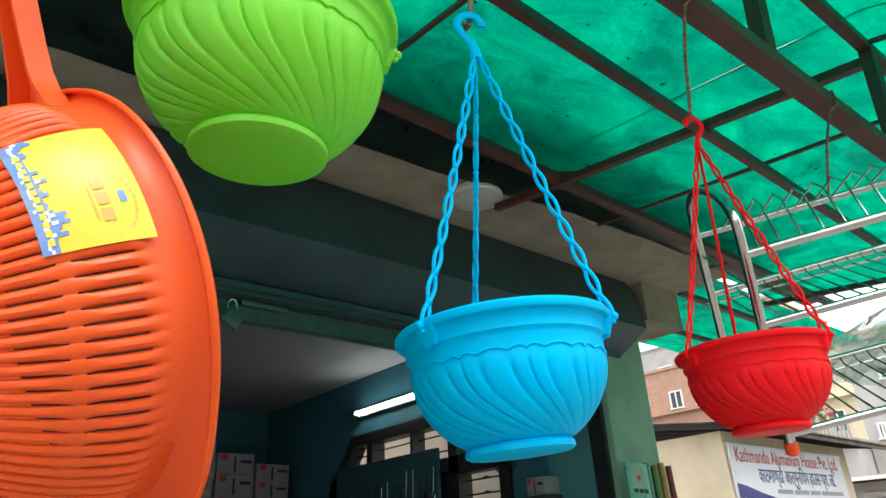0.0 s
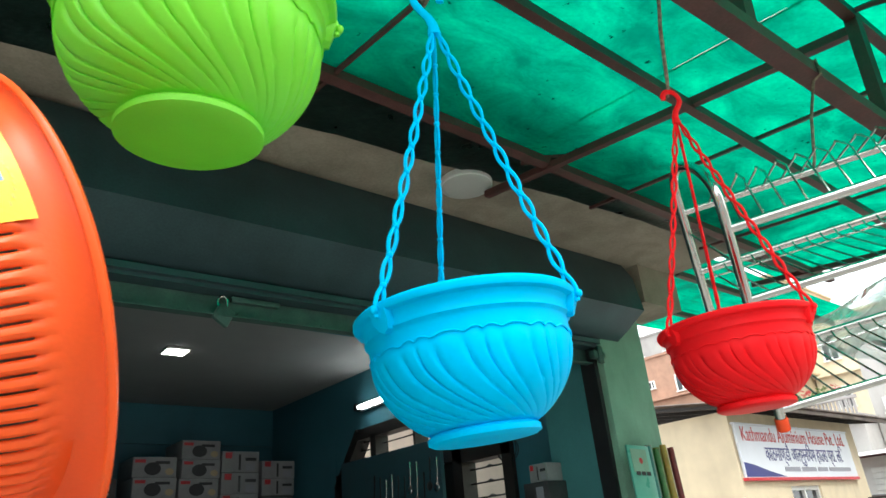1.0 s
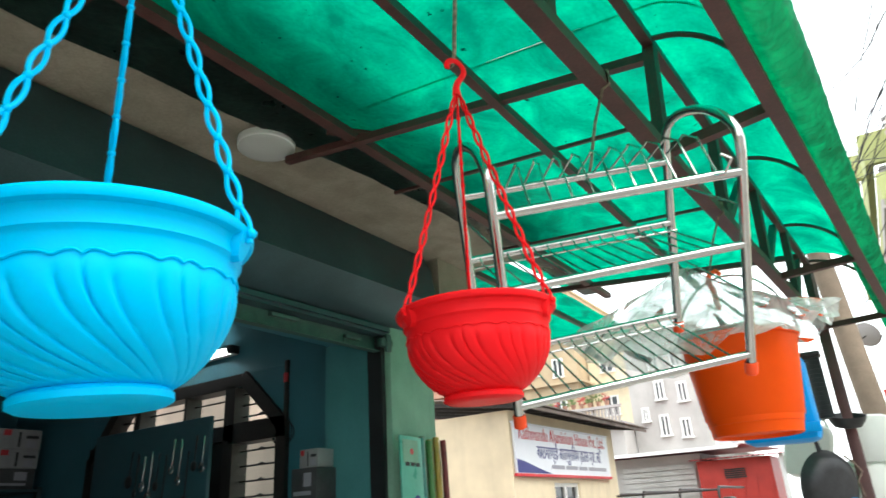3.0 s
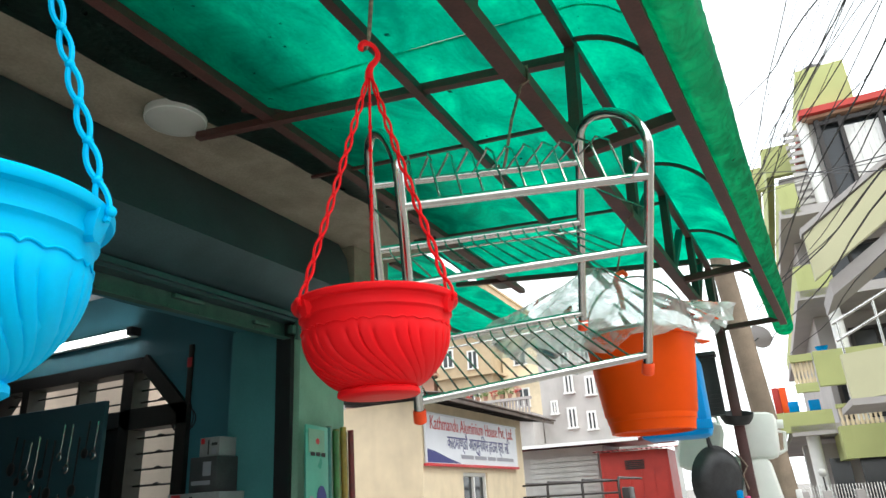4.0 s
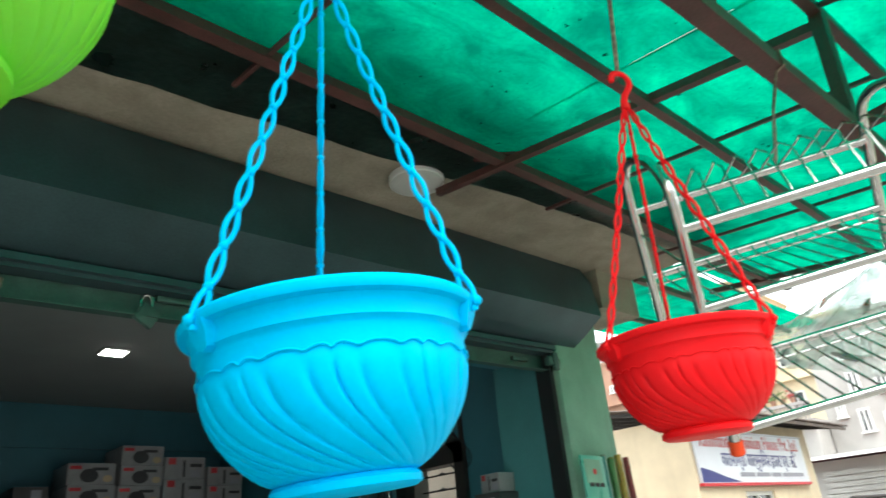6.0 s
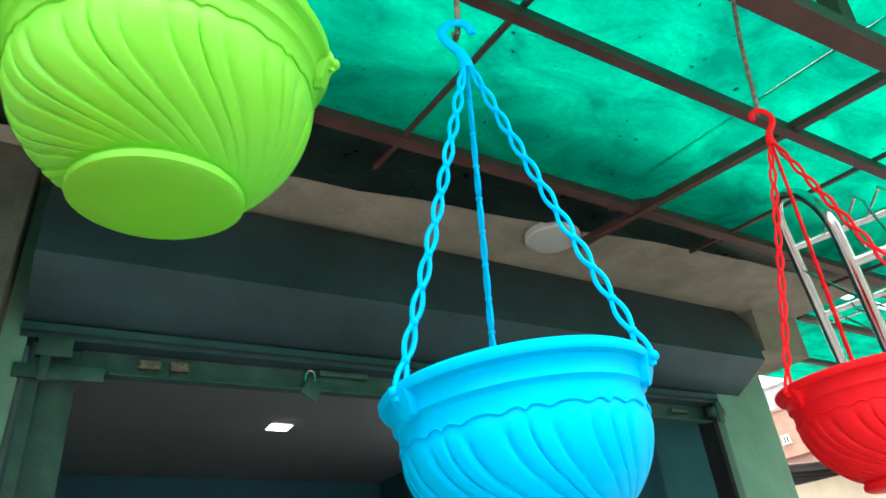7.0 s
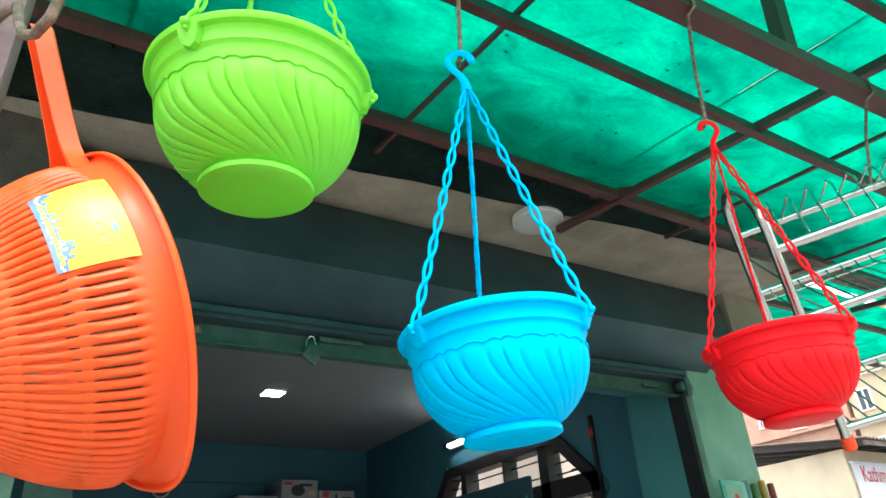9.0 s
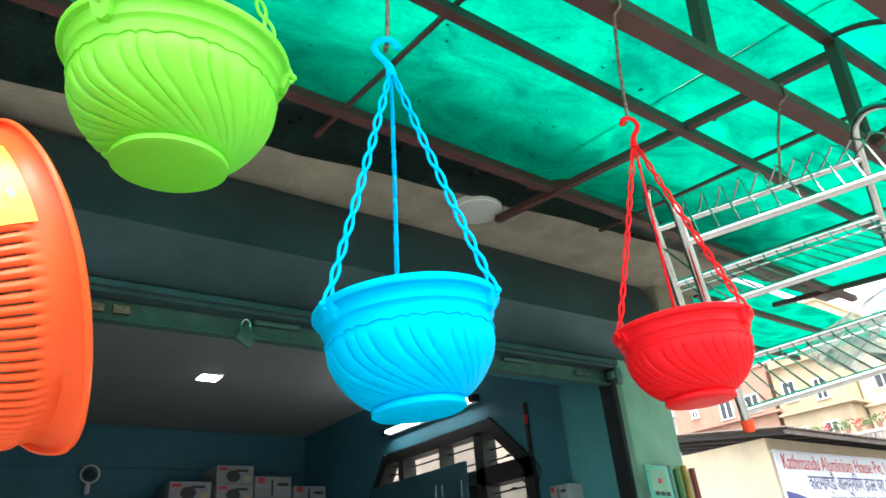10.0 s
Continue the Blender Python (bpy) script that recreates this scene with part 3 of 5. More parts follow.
def pot_body():
    """Round bowl with a lip, a plain band and swirling flutes under a scalloped line, open at the top."""
    outer = [(0.0, 0.0), (0.030, 0.0), (0.0525, 0.0005), (0.057, 0.003), (0.057, 0.008), (0.0545, 0.011)]
    nf = 22
    for k in range(nf + 1):
        s = k / nf
        outer.append((0.053 + 0.051 * math.sin(math.pi / 2 * s) ** 0.92, 0.0115 + 0.0745 * s ** 1.25))
    band = [(0.1045, 0.089), (0.1045, 0.100), (0.1055, 0.102), (0.1085, 0.1045), (0.1085, 0.112), (0.1095, 0.115), (0.1115, 0.1185),
            (0.117, 0.120), (0.1185, 0.1225), (0.1185, 0.1265), (0.1165, 0.129), (0.111, 0.1295), (0.1075, 0.127)]
    inner = [(0.1040, 0.110), (0.1010, 0.085), (0.088, 0.040), (0.060, 0.016), (0.0, 0.013)]
    prof = outer + band + inner
    n0, n1 = 6, 6 + nf

    n, cols = FLUTES * 10, []
    bm = bmesh.new()
    for i, (r, z) in enumerate(prof[1:-1], 1):
        s = min(1.0, max(0.0, (i - n0) / nf))
        turn = 0.95 * (1 - s) ** 2.5
        fade = min(1.0, (i - n0) / 3.0) if n0 <= i <= n1 else 0.0
        ring = []
        for k in range(n):
            a = 2 * math.pi * k / n
            c = abs(math.cos(FLUTES * a / 2))
            top = min(1.0, max(0.0, (1 - s) * 10 - 0.9 * (1 - c)))
            rr = r + 0.0036 * ((1 - (1 - c) ** 3.2) - 0.7) * fade * top * (0.5 + 0.5 * s)
            aa = a + turn + 0.045 * math.sin(FLUTES / 3 * a)
            ring.append(bm.verts.new((rr * math.cos(aa), rr * math.sin(aa), z)))
        cols.append(ring)
    for p, q in zip(cols, cols[1:]):
        for k in range(n):
            bm.faces.new((p[k], p[(k + 1) % n], q[(k + 1) % n], q[k]))
    bm.faces.new(list(reversed(cols[0])))
    bm.faces.new(cols[-1])
    # the scalloped bead over the flutes
    pts = [(0.1048 * math.cos(a + 0.045 * math.sin(FLUTES / 3 * a)), 0.1048 * math.sin(a + 0.045 * math.sin(FLUTES / 3 * a)), 0.0835 + 0.0045 * abs(math.cos(FLUTES * a / 2)) ** 0.6)
           for a in (2 * math.pi * k / (FLUTES * 9) for k in range(FLUTES * 9))]
    tube(bm, pts, 0.0011, 5, closed=True)
    return bm


def ear_mesh(a):
    bm = bmesh.new()
    c, s = math.cos(a), math.sin(a)
    m = Matrix(((c, -s, 0, 0), (s, c, 0, 0), (0, 0, 1, 0), (0, 0, 0, 1)))
    # half-round lug under the lip, with a rounded tip
    prof = [(-0.013, 0.121), (-0.0125, 0.111), (-0.008, 0.103), (0.0, 0.100), (0.008, 0.103), (0.0125, 0.111), (0.013, 0.121)]
    ins = [bm.verts.new((0.105, y, z)) for y, z in prof]
    out = [bm.verts.new((0.1188 - 0.007 * (0.121 - z) / 0.02, y * 0.85, z)) for y, z in prof]
    for k in range(len(prof) - 1):
        bm.faces.new((ins[k], out[k], out[k + 1], ins[k + 1]))
    bm.faces.new(out)
    bm.faces.new(list(reversed(ins)))
    bm.faces.new((ins[0], ins[-1], out[-1], out[0]))
    bmesh.ops.create_uvsphere(bm, u_segments=10, v_segments=6, radius=0.0044, matrix=Matrix.Translation((0.1215, 0, 0.1215)))
    bmesh.ops.transform(bm, matrix=m, verts=bm.verts[:])
    bmesh.ops.recalc_face_normals(bm, faces=bm.faces[:])
    return bm


def chain_mesh(p, q, links=11):
    """Moulded strap: two thin strands that part and meet again, with a bead at each meeting."""
    p, q = Vector(p), Vector(q)
    d = q - p
    L = d.length
    d.normalize()
    side = d.cross(Vector((0, 0, 1))).normalized()
    side2 = side.cross(d)
    bm = bmesh.new()
    sag = Vector((0, 0, -0.006))
    for sg in (1, -1):
        pts = []
        n = links * 10
        for k in range(n + 1):
            s = k / n
            o = math.sin(math.pi * s * links)
            wide = 0.0041 * min(1, (1 - s) * 9 + 0.25)
            twist = math.pi / 2 - 0.15 + 0.3 * s
            off = (side * math.cos(twist) + side2 * math.sin(twist)) * (sg * wide * abs(o) ** 0.8 * (1 if o > 0 else -1))
            pts.append(p + d * (L * s) + off + sag * 4 * s * (1 - s))
        tube(bm, pts, 0.0022, 6)
    for k in range(1, links):
        s = k / links
        bmesh.ops.create_uvsphere(bm, u_segments=8, v_segments=5, radius=0.0038, matrix=Matrix.Translation(p + d * (L * s) + sag * 4 * s * (1 - s)))
    return bm


def hook_mesh(turn):
    """Flat plastic hook: a stem that widens to the strap plate, bent over at the top."""
    bm = bmesh.new()
    pts = [(0, 0, 0.004), (0.000, 0, 0.018), (0.004, 0, 0.030), (0.013, 0, 0.042)]
    for k in range(13):
        a = radians(-35 + 225 * k / 12)
        pts.append((0.002 + 0.0165 * math.cos(a), 0, 0.056 + 0.0165 * math.sin(a)))
    rs = [0.0085, 0.0065, 0.0055, 0.0052] + [0.0052] * 11 + [0.0058, 0.0045]
    tube(bm, pts, rs, 10)
    bmesh.ops.scale(bm, vec=(1, 0.62, 1), verts=bm.verts[:])
    bmesh.ops.rotate(bm, cent=(0, 0, 0), matrix=Matrix.Rotation(turn, 3, "Z"), verts=bm.verts[:])
    return bm


def hanging_pot(label, material, base, knot, turn, hook_turn, tilt, size):
    pot = thing("hanging_pot", label, "plant pot", "plastic pots hanging from the canopy", pose(*base, tilt[0], tilt[1], 0))
    part("bowl", pot_body(), material, pot)
    up = pot.matrix_world.inverted() @ Vector(knot)
    for k in range(3):
        a = turn + 2 * math.pi * k / 3
        part("lug", ear_mesh(a), material, pot)
        part("chain", chain_mesh((0.1195 * size * math.cos(a), 0.1195 * size * math.sin(a), 0.119 * size), up + Vector((0.004 * math.cos(a), 0.004 * math.sin(a), 0.004))), material, pot, "moulded plastic hanging strap with oval links")
    for ob in pot.children:
        if ob.name.startswith(("bowl", "lug")):
            ob.scale = (size, size, size * 1.038)
    hk = part("hook", hook_mesh(hook_turn), material, pot, "flat plastic hook")
    hk.location = up
    return pot


hanging_pot("bright blue plastic hanging flower pot with swirled flutes", M_BLUE, (0.6045, 0.6726, 1.7076), (0.586, 0.668, 2.174), -1.0, radians(150), (-0.6, -4.7), 0.935)
hanging_pot("red plastic hanging flower pot with swirled flutes, hung by its chains", M_RED, (1.1544, 0.6732, 1.7681), (1.150, 0.677, 2.264), -1.5, radians(-25), (0, -2.3), 0.970)
hanging_pot("lime green plastic hanging flower pot with swirled flutes, hung higher", M_LIME, (0.3068, 0.6514, 1.920), (0.300, 0.650, 2.385), -0.400, radians(-25), (4.0, -2.6), 0.960)


def hanging_wire(top, low, turn, label="bent rusty wire hook slung from the canopy's chord"):
    w = thing("wire_hook", label, "hook", "wire hooks of the canopy")
    t, b = Vector(top), Vector(low)
    c, s = math.cos(turn), math.sin(turn)
    pts = [t + Vector((0.003, 0.025, 0.0)), t + Vector((0.003, 0.025, 0.021)), t + Vector((0, -0.025, 0.021)), t + Vector((0, -0.025, -0.018)), t + Vector((0, -0.006, -0.026))]
    pts += [t.lerp(b, 0.5), b + Vector((0, 0, 0.01))]
    pts += [b + Vector((c * 0.008, s * 0.008, -0.006)), b + Vector((c * 0.018, s * 0.018, -0.004)), b + Vector((c * 0.022, s * 0.022, 0.008))]
    part("wire", tubes((pts, 0.0034)), M_WIRE, w)
    return w


hanging_wire((0.575, cy(0.575), 2.545), (0.582, 0.668, 2.244), 1.2)
hanging_wire((1.082, cy(1.082), 2.545), (1.146, 0.674, 2.335), 1.2)
hanging_wire((0.300, cy(0.3), 2.545), (0.296, 0.648, 2.455), 1.2)

# ---------------------------------------------------------------- colander
def frame_of(o, xa, za):
    """A pose from an origin, the local x axis and (roughly) the local z axis."""
    za = Vector(za).normalized()
    xa = Vector(xa)
    xa = (xa - za * xa.dot(za)).normalized()
    ya = za.cross(xa)
    m = Matrix((xa, ya, za)).transposed().to_4x4()
    m.translation = o
    return m


UP_C, OUT_C = (-0.3627, -0.2021, 0.9097), (0.9101, 0.1328, 0.3924)
# local z: out of the open mouth; local x: along the handle
col = thing("colander", "orange plastic colander with a long handle, hung from the post", "colander", m=frame_of((0.2030, 0.6450, 1.7710), UP_C, OUT_C) @ Matrix.Scale(1.02, 4))


def bowl_at(s):
    """Radius and height of the bowl's wall, from its floor (0) to the flange (1)."""
    return 0.052 + 0.0655 * math.sin(math.pi / 2 * s) ** 0.85, -0.118 + 0.106 * s


cb = bmesh.new()
NR = 94
FR = ((0.0, 0.0), (0.125, 0.0), (0.28, 0.0017), (0.58, 0.0025), (0.85, 0.0017))
NC = NR * len(FR)
ANG = [2 * math.pi * (j + f) / NR for j in range(NR) for f, _ in FR]
LIFT = [h for _ in range(NR) for _, h in FR]
rings = []
for k in range(21):
    r, z = bowl_at(k / 20)
    amp = 1.0 if 1 <= k <= 17 else 0.0
    band = 0.0019 if k in (5, 6, 11, 12) else 0.0
    up = [max(h, band) * amp for h in LIFT]
    rings.append([cb.verts.new(((r + up[j]) * math.cos(ANG[j]), (r + up[j]) * math.sin(ANG[j]), z)) for j in range(NC)])
for i in range(20):
    for j in range(NC):
        if not (j % len(FR) == 0 and i in (1, 2, 3, 4, 6, 7, 8, 9, 10, 12, 13, 14, 15, 16)):
            cb.faces.new((rings[i][j], rings[i][(j + 1) % NC], rings[i + 1][(j + 1) % NC], rings[i + 1][j]))
cb.faces.new(list(reversed(rings[0])))
# flange with a rolled edge, drawn out into a pouring lip
fl = [(0.1186, -0.0085), (0.1205, -0.0045), (0.1232, -0.0015), (0.1252, -0.0002), (0.1264, -0.0015), (0.1261, -0.0042)]
SPOUT = radians(146)
frings = [rings[20]]
for k, (r, z) in enumerate(fl):
    row = []
    for a in ANG:
        w = max(0, math.cos(a - SPOUT)) ** 14 * (k + 1) / 6
        row.append(cb.verts.new(((r + 0.0145 * w) * math.cos(a), (r + 0.0145 * w) * math.sin(a), z - 0.004 * w)))
    frings.append(row)
for a, b in zip(frings, frings[1:]):
    for j in range(NC):
        cb.faces.new((a[j], a[(j + 1) % NC], b[(j + 1) % NC], b[j]))
bowl = part("bowl", cb, M_ORANGE, col, "orange bowl with rows of long slots, flange and spout")
sol = bowl.modifiers.new("thickness", "SOLIDIFY")
sol.thickness, sol.offset = 0.0024, -1
hb = bmesh.new()
hp = [(0.112, -0.010, 0.036), (0.121, -0.008, 0.027), (0.129, -0.007, 0.019), (0.140, -0.007, 0.0145), (0.160, -0.007, 0.0118), (0.190, -0.007, 0.0095), (0.215, -0.007, 0.0085), (0.236, -0.007, 0.0085), (0.241, -0.007, 0.006)]
hr = []
for x, z, w in hp:
    hr.append([hb.verts.new((x, y, z + dz)) for y, dz in ((-w, -0.010), (-w, 0.004), (-w * 0.5, 0.007), (w * 0.5, 0.007), (w, 0.004), (w, -0.010), (w * 0.8, -0.010), (w * 0.75, 0.001), (-w * 0.75, 0.001), (-w * 0.8, -0.010))])
for a, b in zip(hr, hr[1:]):
    for k in range(10):
        hb.faces.new((a[k], a[(k + 1) % 10], b[(k + 1) % 10], b[k]))
hb.faces.new(list(reversed(hr[0])))
hb.faces.new(hr[-1])
bmesh.ops.recalc_face_normals(hb, faces=hb.faces[:])
part("handle", hb, M_ORANGE, col, "long channel-shaped handle")


def on_bowl(bm, a0, a1, s0, s1, lift, na=10, ns=8):
    """A patch laid over the bowl between two angles and two heights of its profile."""
    vs = []
    for i in range(ns + 1):
        s = s0 + (s1 - s0) * i / ns
        r, z = bowl_at(s)
        r, z = r + lift, z - lift * 0.3
        vs.append([bm.verts.new((r * math.cos(a0 + (a1 - a0) * j / na), r * math.sin(a0 + (a1 - a0) * j / na), z)) for j in range(na + 1)])
    for a, b in zip(vs, vs[1:]):
        for j in range(na):
            bm.faces.new((a[j], a[j + 1], b[j + 1], b[j]))
    return bm


def patch(a0, a1, s0, s1, lift):
    return on_bowl(bmesh.new(), radians(a0 + 1.6), radians(a1 + 1.6), 0.522 + 1.156 * (s0 - 0.53), 0.522 + 1.156 * (s1 - 0.53), lift)


label = part("sticker", patch(43, 77, 0.53, 0.90, 0.0030), M_STICKY, col, "yellow paper sticker with a blue mountain picture")
# the mountain picture: jagged blue and white peaks along the sticker's deep edge
rng_s = random.Random(12)
peak = 0.09
for k in range(34):
    a = 43 + k
    peak = min(0.15, max(0.05, peak + rng_s.uniform(-0.035, 0.035)))
    part("print", patch(a, a + 1, 0.53, 0.53 + peak, 0.0034), M_STICKB, label)
    u = rng_s.uniform(0.2, 0.6)
    part("print", patch(a, a + 1, 0.53 + peak * u, 0.53 + peak * (u + 0.2), 0.0037), M_STICKW, label)
for k in range(12):
    part("print", patch(48 + 2.3 * k, 49.7 + 2.3 * k, 0.553, 0.572, 0.0038), M_STICKY, label)
for k in range(3):
    part("print", patch(60 + 4.2 * k, 63.2 + 4.2 * k, 0.735, 0.775, 0.0034), M_STICKO, label)
part("print", patch(62, 71, 0.715, 0.722, 0.0034), M_STICKO, label)
part("print", patch(64.5, 67.5, 0.81, 0.835, 0.0034), M_STICKB, label)
for k in range(9):
    part("print", patch(59 + 1.7 * k, 60.2 + 1.7 * k, 0.862 - 0.0022 * abs(k - 4) ** 2, 0.869 - 0.0022 * abs(k - 4) ** 2, 0.0034), M_STICKO, label)
hook = thing("steel_hook", "bent steel hook on the maroon post", "hook")
part("rod", tubes(([(0.06, 0.687, 2.06), (0.07, 0.665, 2.06), (0.082, 0.63, 2.04), (0.092, 0.59, 1.985), (0.10, 0.568, 1.957), (0.108, 0.552, 1.947), (0.116, 0.535, 1.952), (0.120, 0.524, 1.97)], 0.004)), M_WIRE, hook)

# ---------------------------------------------------------------- dish rack
RM = Matrix(((0.6102, 0.5968, -0.5209, 1.4895), (-0.7738, 0.5899, -0.2307, 0.7919), (0.1696, 0.5438, 0.8218, 1.7786), (0, 0, 0, 1)))
rack = thing("dish_rack", "three-tier stainless steel dish rack, tilted, hung from a wire", "dish rack", m=RM)
RL, RD, F3, F2, F1, RH = 0.478, 0.272, 0.0335, 0.2565, 0.3955, 0.510
for x in (0, RL):
    pts = [(x, 0, 0.012), (x, 0, F2), (x, 0, 0.43)] + [(x, RD / 2 - RD / 2 * math.cos(math.pi * k / 14), 0.43 + (RH - 0.43) * math.sin(math.pi * k / 14) ** 0.75) for k in range(1, 14)] + [(x, RD, 0.43), (x, RD, F2), (x, RD, 0.012)]
    part("leg_frame", tubes((pts, 0.0095), seg=12), M_STEEL, rack)
    for y in (0, RD):
        cap = lathe(bmesh.new(), [(0.0105, -0.008), (0.0125, -0.006), (0.0125, 0.014), (0.0105, 0.018)], 14)
        bmesh.ops.translate(cap, vec=(x, y, 0.0), verts=cap.verts[:])
        part("foot", cap, M_FOOT, rack, "orange-red plastic foot cap")
for z, wires in ((F3, 15), (F2, 15)):
    part("shelf_bar", tubes(([(0, 0, z), (RL, 0, z)], 0.008), seg=12), M_STEEL, rack)
    part("shelf_bar", tubes(([(0, RD, z), (RL, RD, z)], 0.008), seg=12), M_STEEL, rack)
    for y in (0.03, RD - 0.03):
        part("shelf_wire", tubes(([(0.004, y, z - 0.012), (RL - 0.004, y, z - 0.012)], 0.0026), seg=6), M_STEEL, rack)
    for k in range(wires):
        x = 0.025 + (RL - 0.05) * k / (wires - 1)
        part("shelf_wire", tubes(([(x, 0.004, z + 0.004), (x, 0.02, z - 0.008), (x, RD - 0.02, z - 0.008), (x, RD - 0.004, z + 0.004)], 0.0021), seg=6), M_STEEL, rack)
part("shelf_bar", tubes(([(0, 0, F1), (RL, 0, F1)], 0.009), seg=12), M_STEEL, rack)
part("shelf_bar", tubes(([(0, RD, F1), (RL, RD, F1)], 0.008), seg=12), M_STEEL, rack)
for k in range(11):
    x = 0.03 + 0.04 * k
    part("plate_loop", tubes(([(x, 0.004, F1 + 0.004), (x + 0.004, 0.06, F1 + 0.055), (x + 0.007, 0.075, F1 + 0.066), (x + 0.026, 0.16, F1 + 0.066), (x + 0.03, 0.175, F1 + 0.058), (x + 0.034, RD, F1 + 0.005)], 0.0024), seg=6), M_STEEL, rack)
part("cup_hook", tubes(([(0.40, 0.01, F1), (0.43, -0.02, F1 + 0.005), (0.445, -0.02, F1 + 0.03), (0.43, -0.01, F1 + 0.04)], 0.0028), seg=6), M_STEEL, rack)
for x, z in ((RL, 0.33), (RL, 0.16), (0, 0.33)):
    part("side_wire", tubes(([(x, 0, z), (x, RD, z + 0.02)], 0.0024), seg=6), M_STEEL, rack)
RT = RM @ Vector((0.300, RD, F1 + 0.012))
hanging_wire((1.655, cy(1.655), 2.545), tuple(RT), 1.2, "straight rusty wire holding the dish rack")

# ---------------------------------------------------------------- shop interior
def window_bars(parent, y0, y1, z0, z1, n, x):
    for k in range(n):
        z = z0 + (z1 - z0) * (k + 0.5) / n
        w = bmesh.new()
        tube(w, [(x, y0, z), (x, y0 + (y1 - y0) * 0.4, z)], 0.006, 6)
        tube(w, [(x, y0 + (y1 - y0) * 0.4, z), (x, y0 + (y1 - y0) * 0.5, z + 0.006), (x, y0 + (y1 - y0) * 0.6, z)], [0.006, 0.012, 0.006], 6)
        tube(w, [(x, y0 + (y1 - y0) * 0.6, z), (x, y1, z)], 0.006, 6)
        part("bar", w, M_DARKWOOD, parent)


win = tagged(new("window_1"), "dark wooden window with clipped top corners and iron bars", "window", kind="structure")
fx0, fx1 = WX - 0.03, WX + 0.10
for p, q, w in (((3.47, 2.24), (3.86, 2.60), 0.09), ((3.86, 2.575), (5.25, 2.575), 0.09), ((5.25, 2.60), (5.62, 2.16), 0.09),
                ((3.47, 0.9), (3.47, 2.27), 0.09), ((5.60, 0.9), (5.60, 2.18), 0.09), ((3.97, 0.9), (3.97, 2.55), 0.10), ((5.02, 0.9), (5.02, 2.55), 0.08),
                ((3.43, 2.225), (3.97, 2.225), 0.13), ((3.97, 2.235), (5.62, 2.235), 0.10), ((4.45, 2.28), (4.45, 2.55), 0.025), ((3.43, 0.93), (5.65, 0.93), 0.08)):
    bm = bmesh.new()
    d = Vector((0, q[0] - p[0], q[1] - p[1])).normalized()
    sd = Vector((0, -d.z, d.y)) * (w / 2)
    vs = [bm.verts.new((x, *(Vector((0, *c)) + sd * g).yz)) for x in (fx0, fx1) for c in (p, q) for g in (-1, 1)]
    for f in ((0, 1, 3, 2), (4, 6, 7, 5), (0, 2, 6, 4), (1, 5, 7, 3), (0, 4, 5, 1), (2, 3, 7, 6)):
        bm.faces.new([vs[i] for i in f])
    bmesh.ops.recalc_face_normals(bm, faces=bm.faces[:])
    part("window_frame", bm, M_DARKWOOD, win)
part("shutter_panel", boxes(((WX + 0.02, 4.02, 0.95), (WX + 0.05, 5.56, 2.19)), bevel=0.004), M_DARKWOOD, win, "closed dark wooden shutter panel")
window_bars(win, 3.56, 3.92, 2.30, 2.53, 3, WX + 0.05)
window_bars(win, 4.02, 4.98, 2.29, 2.53, 2, WX + 0.05)
window_bars(win, 5.06, 5.50, 2.28, 2.55, 4, WX + 0.05)
window_bars(win, 3.52, 3.92, 1.0, 2.16, 12, WX + 0.05)
blank = bmesh.new()
for tri in (((3.40, 2.24), (3.40, 2.63), (3.84, 2.63)), ((5.28, 2.63), (5.66, 2.63), (5.66, 2.18))):
    a = [blank.verts.new((WX + 0.002, y, z)) for y, z in tri]
    b = [blank.verts.new((WX + 0.16, y, z)) for y, z in tri]
    blank.faces.new(a)
    blank.faces.new(list(reversed(b)))
    for k in range(3):
        blank.faces.new((a[k], b[k], b[(k + 1) % 3], a[(k + 1) % 3]))
bmesh.ops.recalc_face_normals(blank, faces=blank.faces[:])
structure("wall_window_corners", blank, M_TEAL, "blue-teal wall filling the window's clipped corners", "wall")

board = thing("display_board", "teal pegboard of kitchen tools standing before the window", "display board")
part("panel", boxes(((3.28, 3.98, 0.9), (3.31, 5.30, 2.34)), bevel=0.004), M_TEALBOARD, board)
part("leg", boxes(((3.25, 4.0, 0.16), (3.34, 4.06, 0.9))), M_DARKWOOD, board)
part("leg", boxes(((3.25, 4.77, 0.16), (3.34, 4.83, 0.9))), M_DARKWOOD, board)


def ladle(y, z, length, r, material, label):
    t = thing("kitchen_tool", label, "kitchen tool", "tools on the board")
    part("handle", tubes(([(3.262, y, z), (3.258, y, z - length * 0.5), (3.255, y + 0.004, z - length)], [0.006, 0.005, 0.004])), material, t)
    b = bmesh.new()
    bmesh.ops.create_uvsphere(b, u_segments=14, v_segments=8, radius=r, matrix=pose(3.25, y + 0.004, z - length - r * 0.8) @ Matrix.Diagonal((0.35, 1, 1.1, 1)))
    part("head", b, material, t)


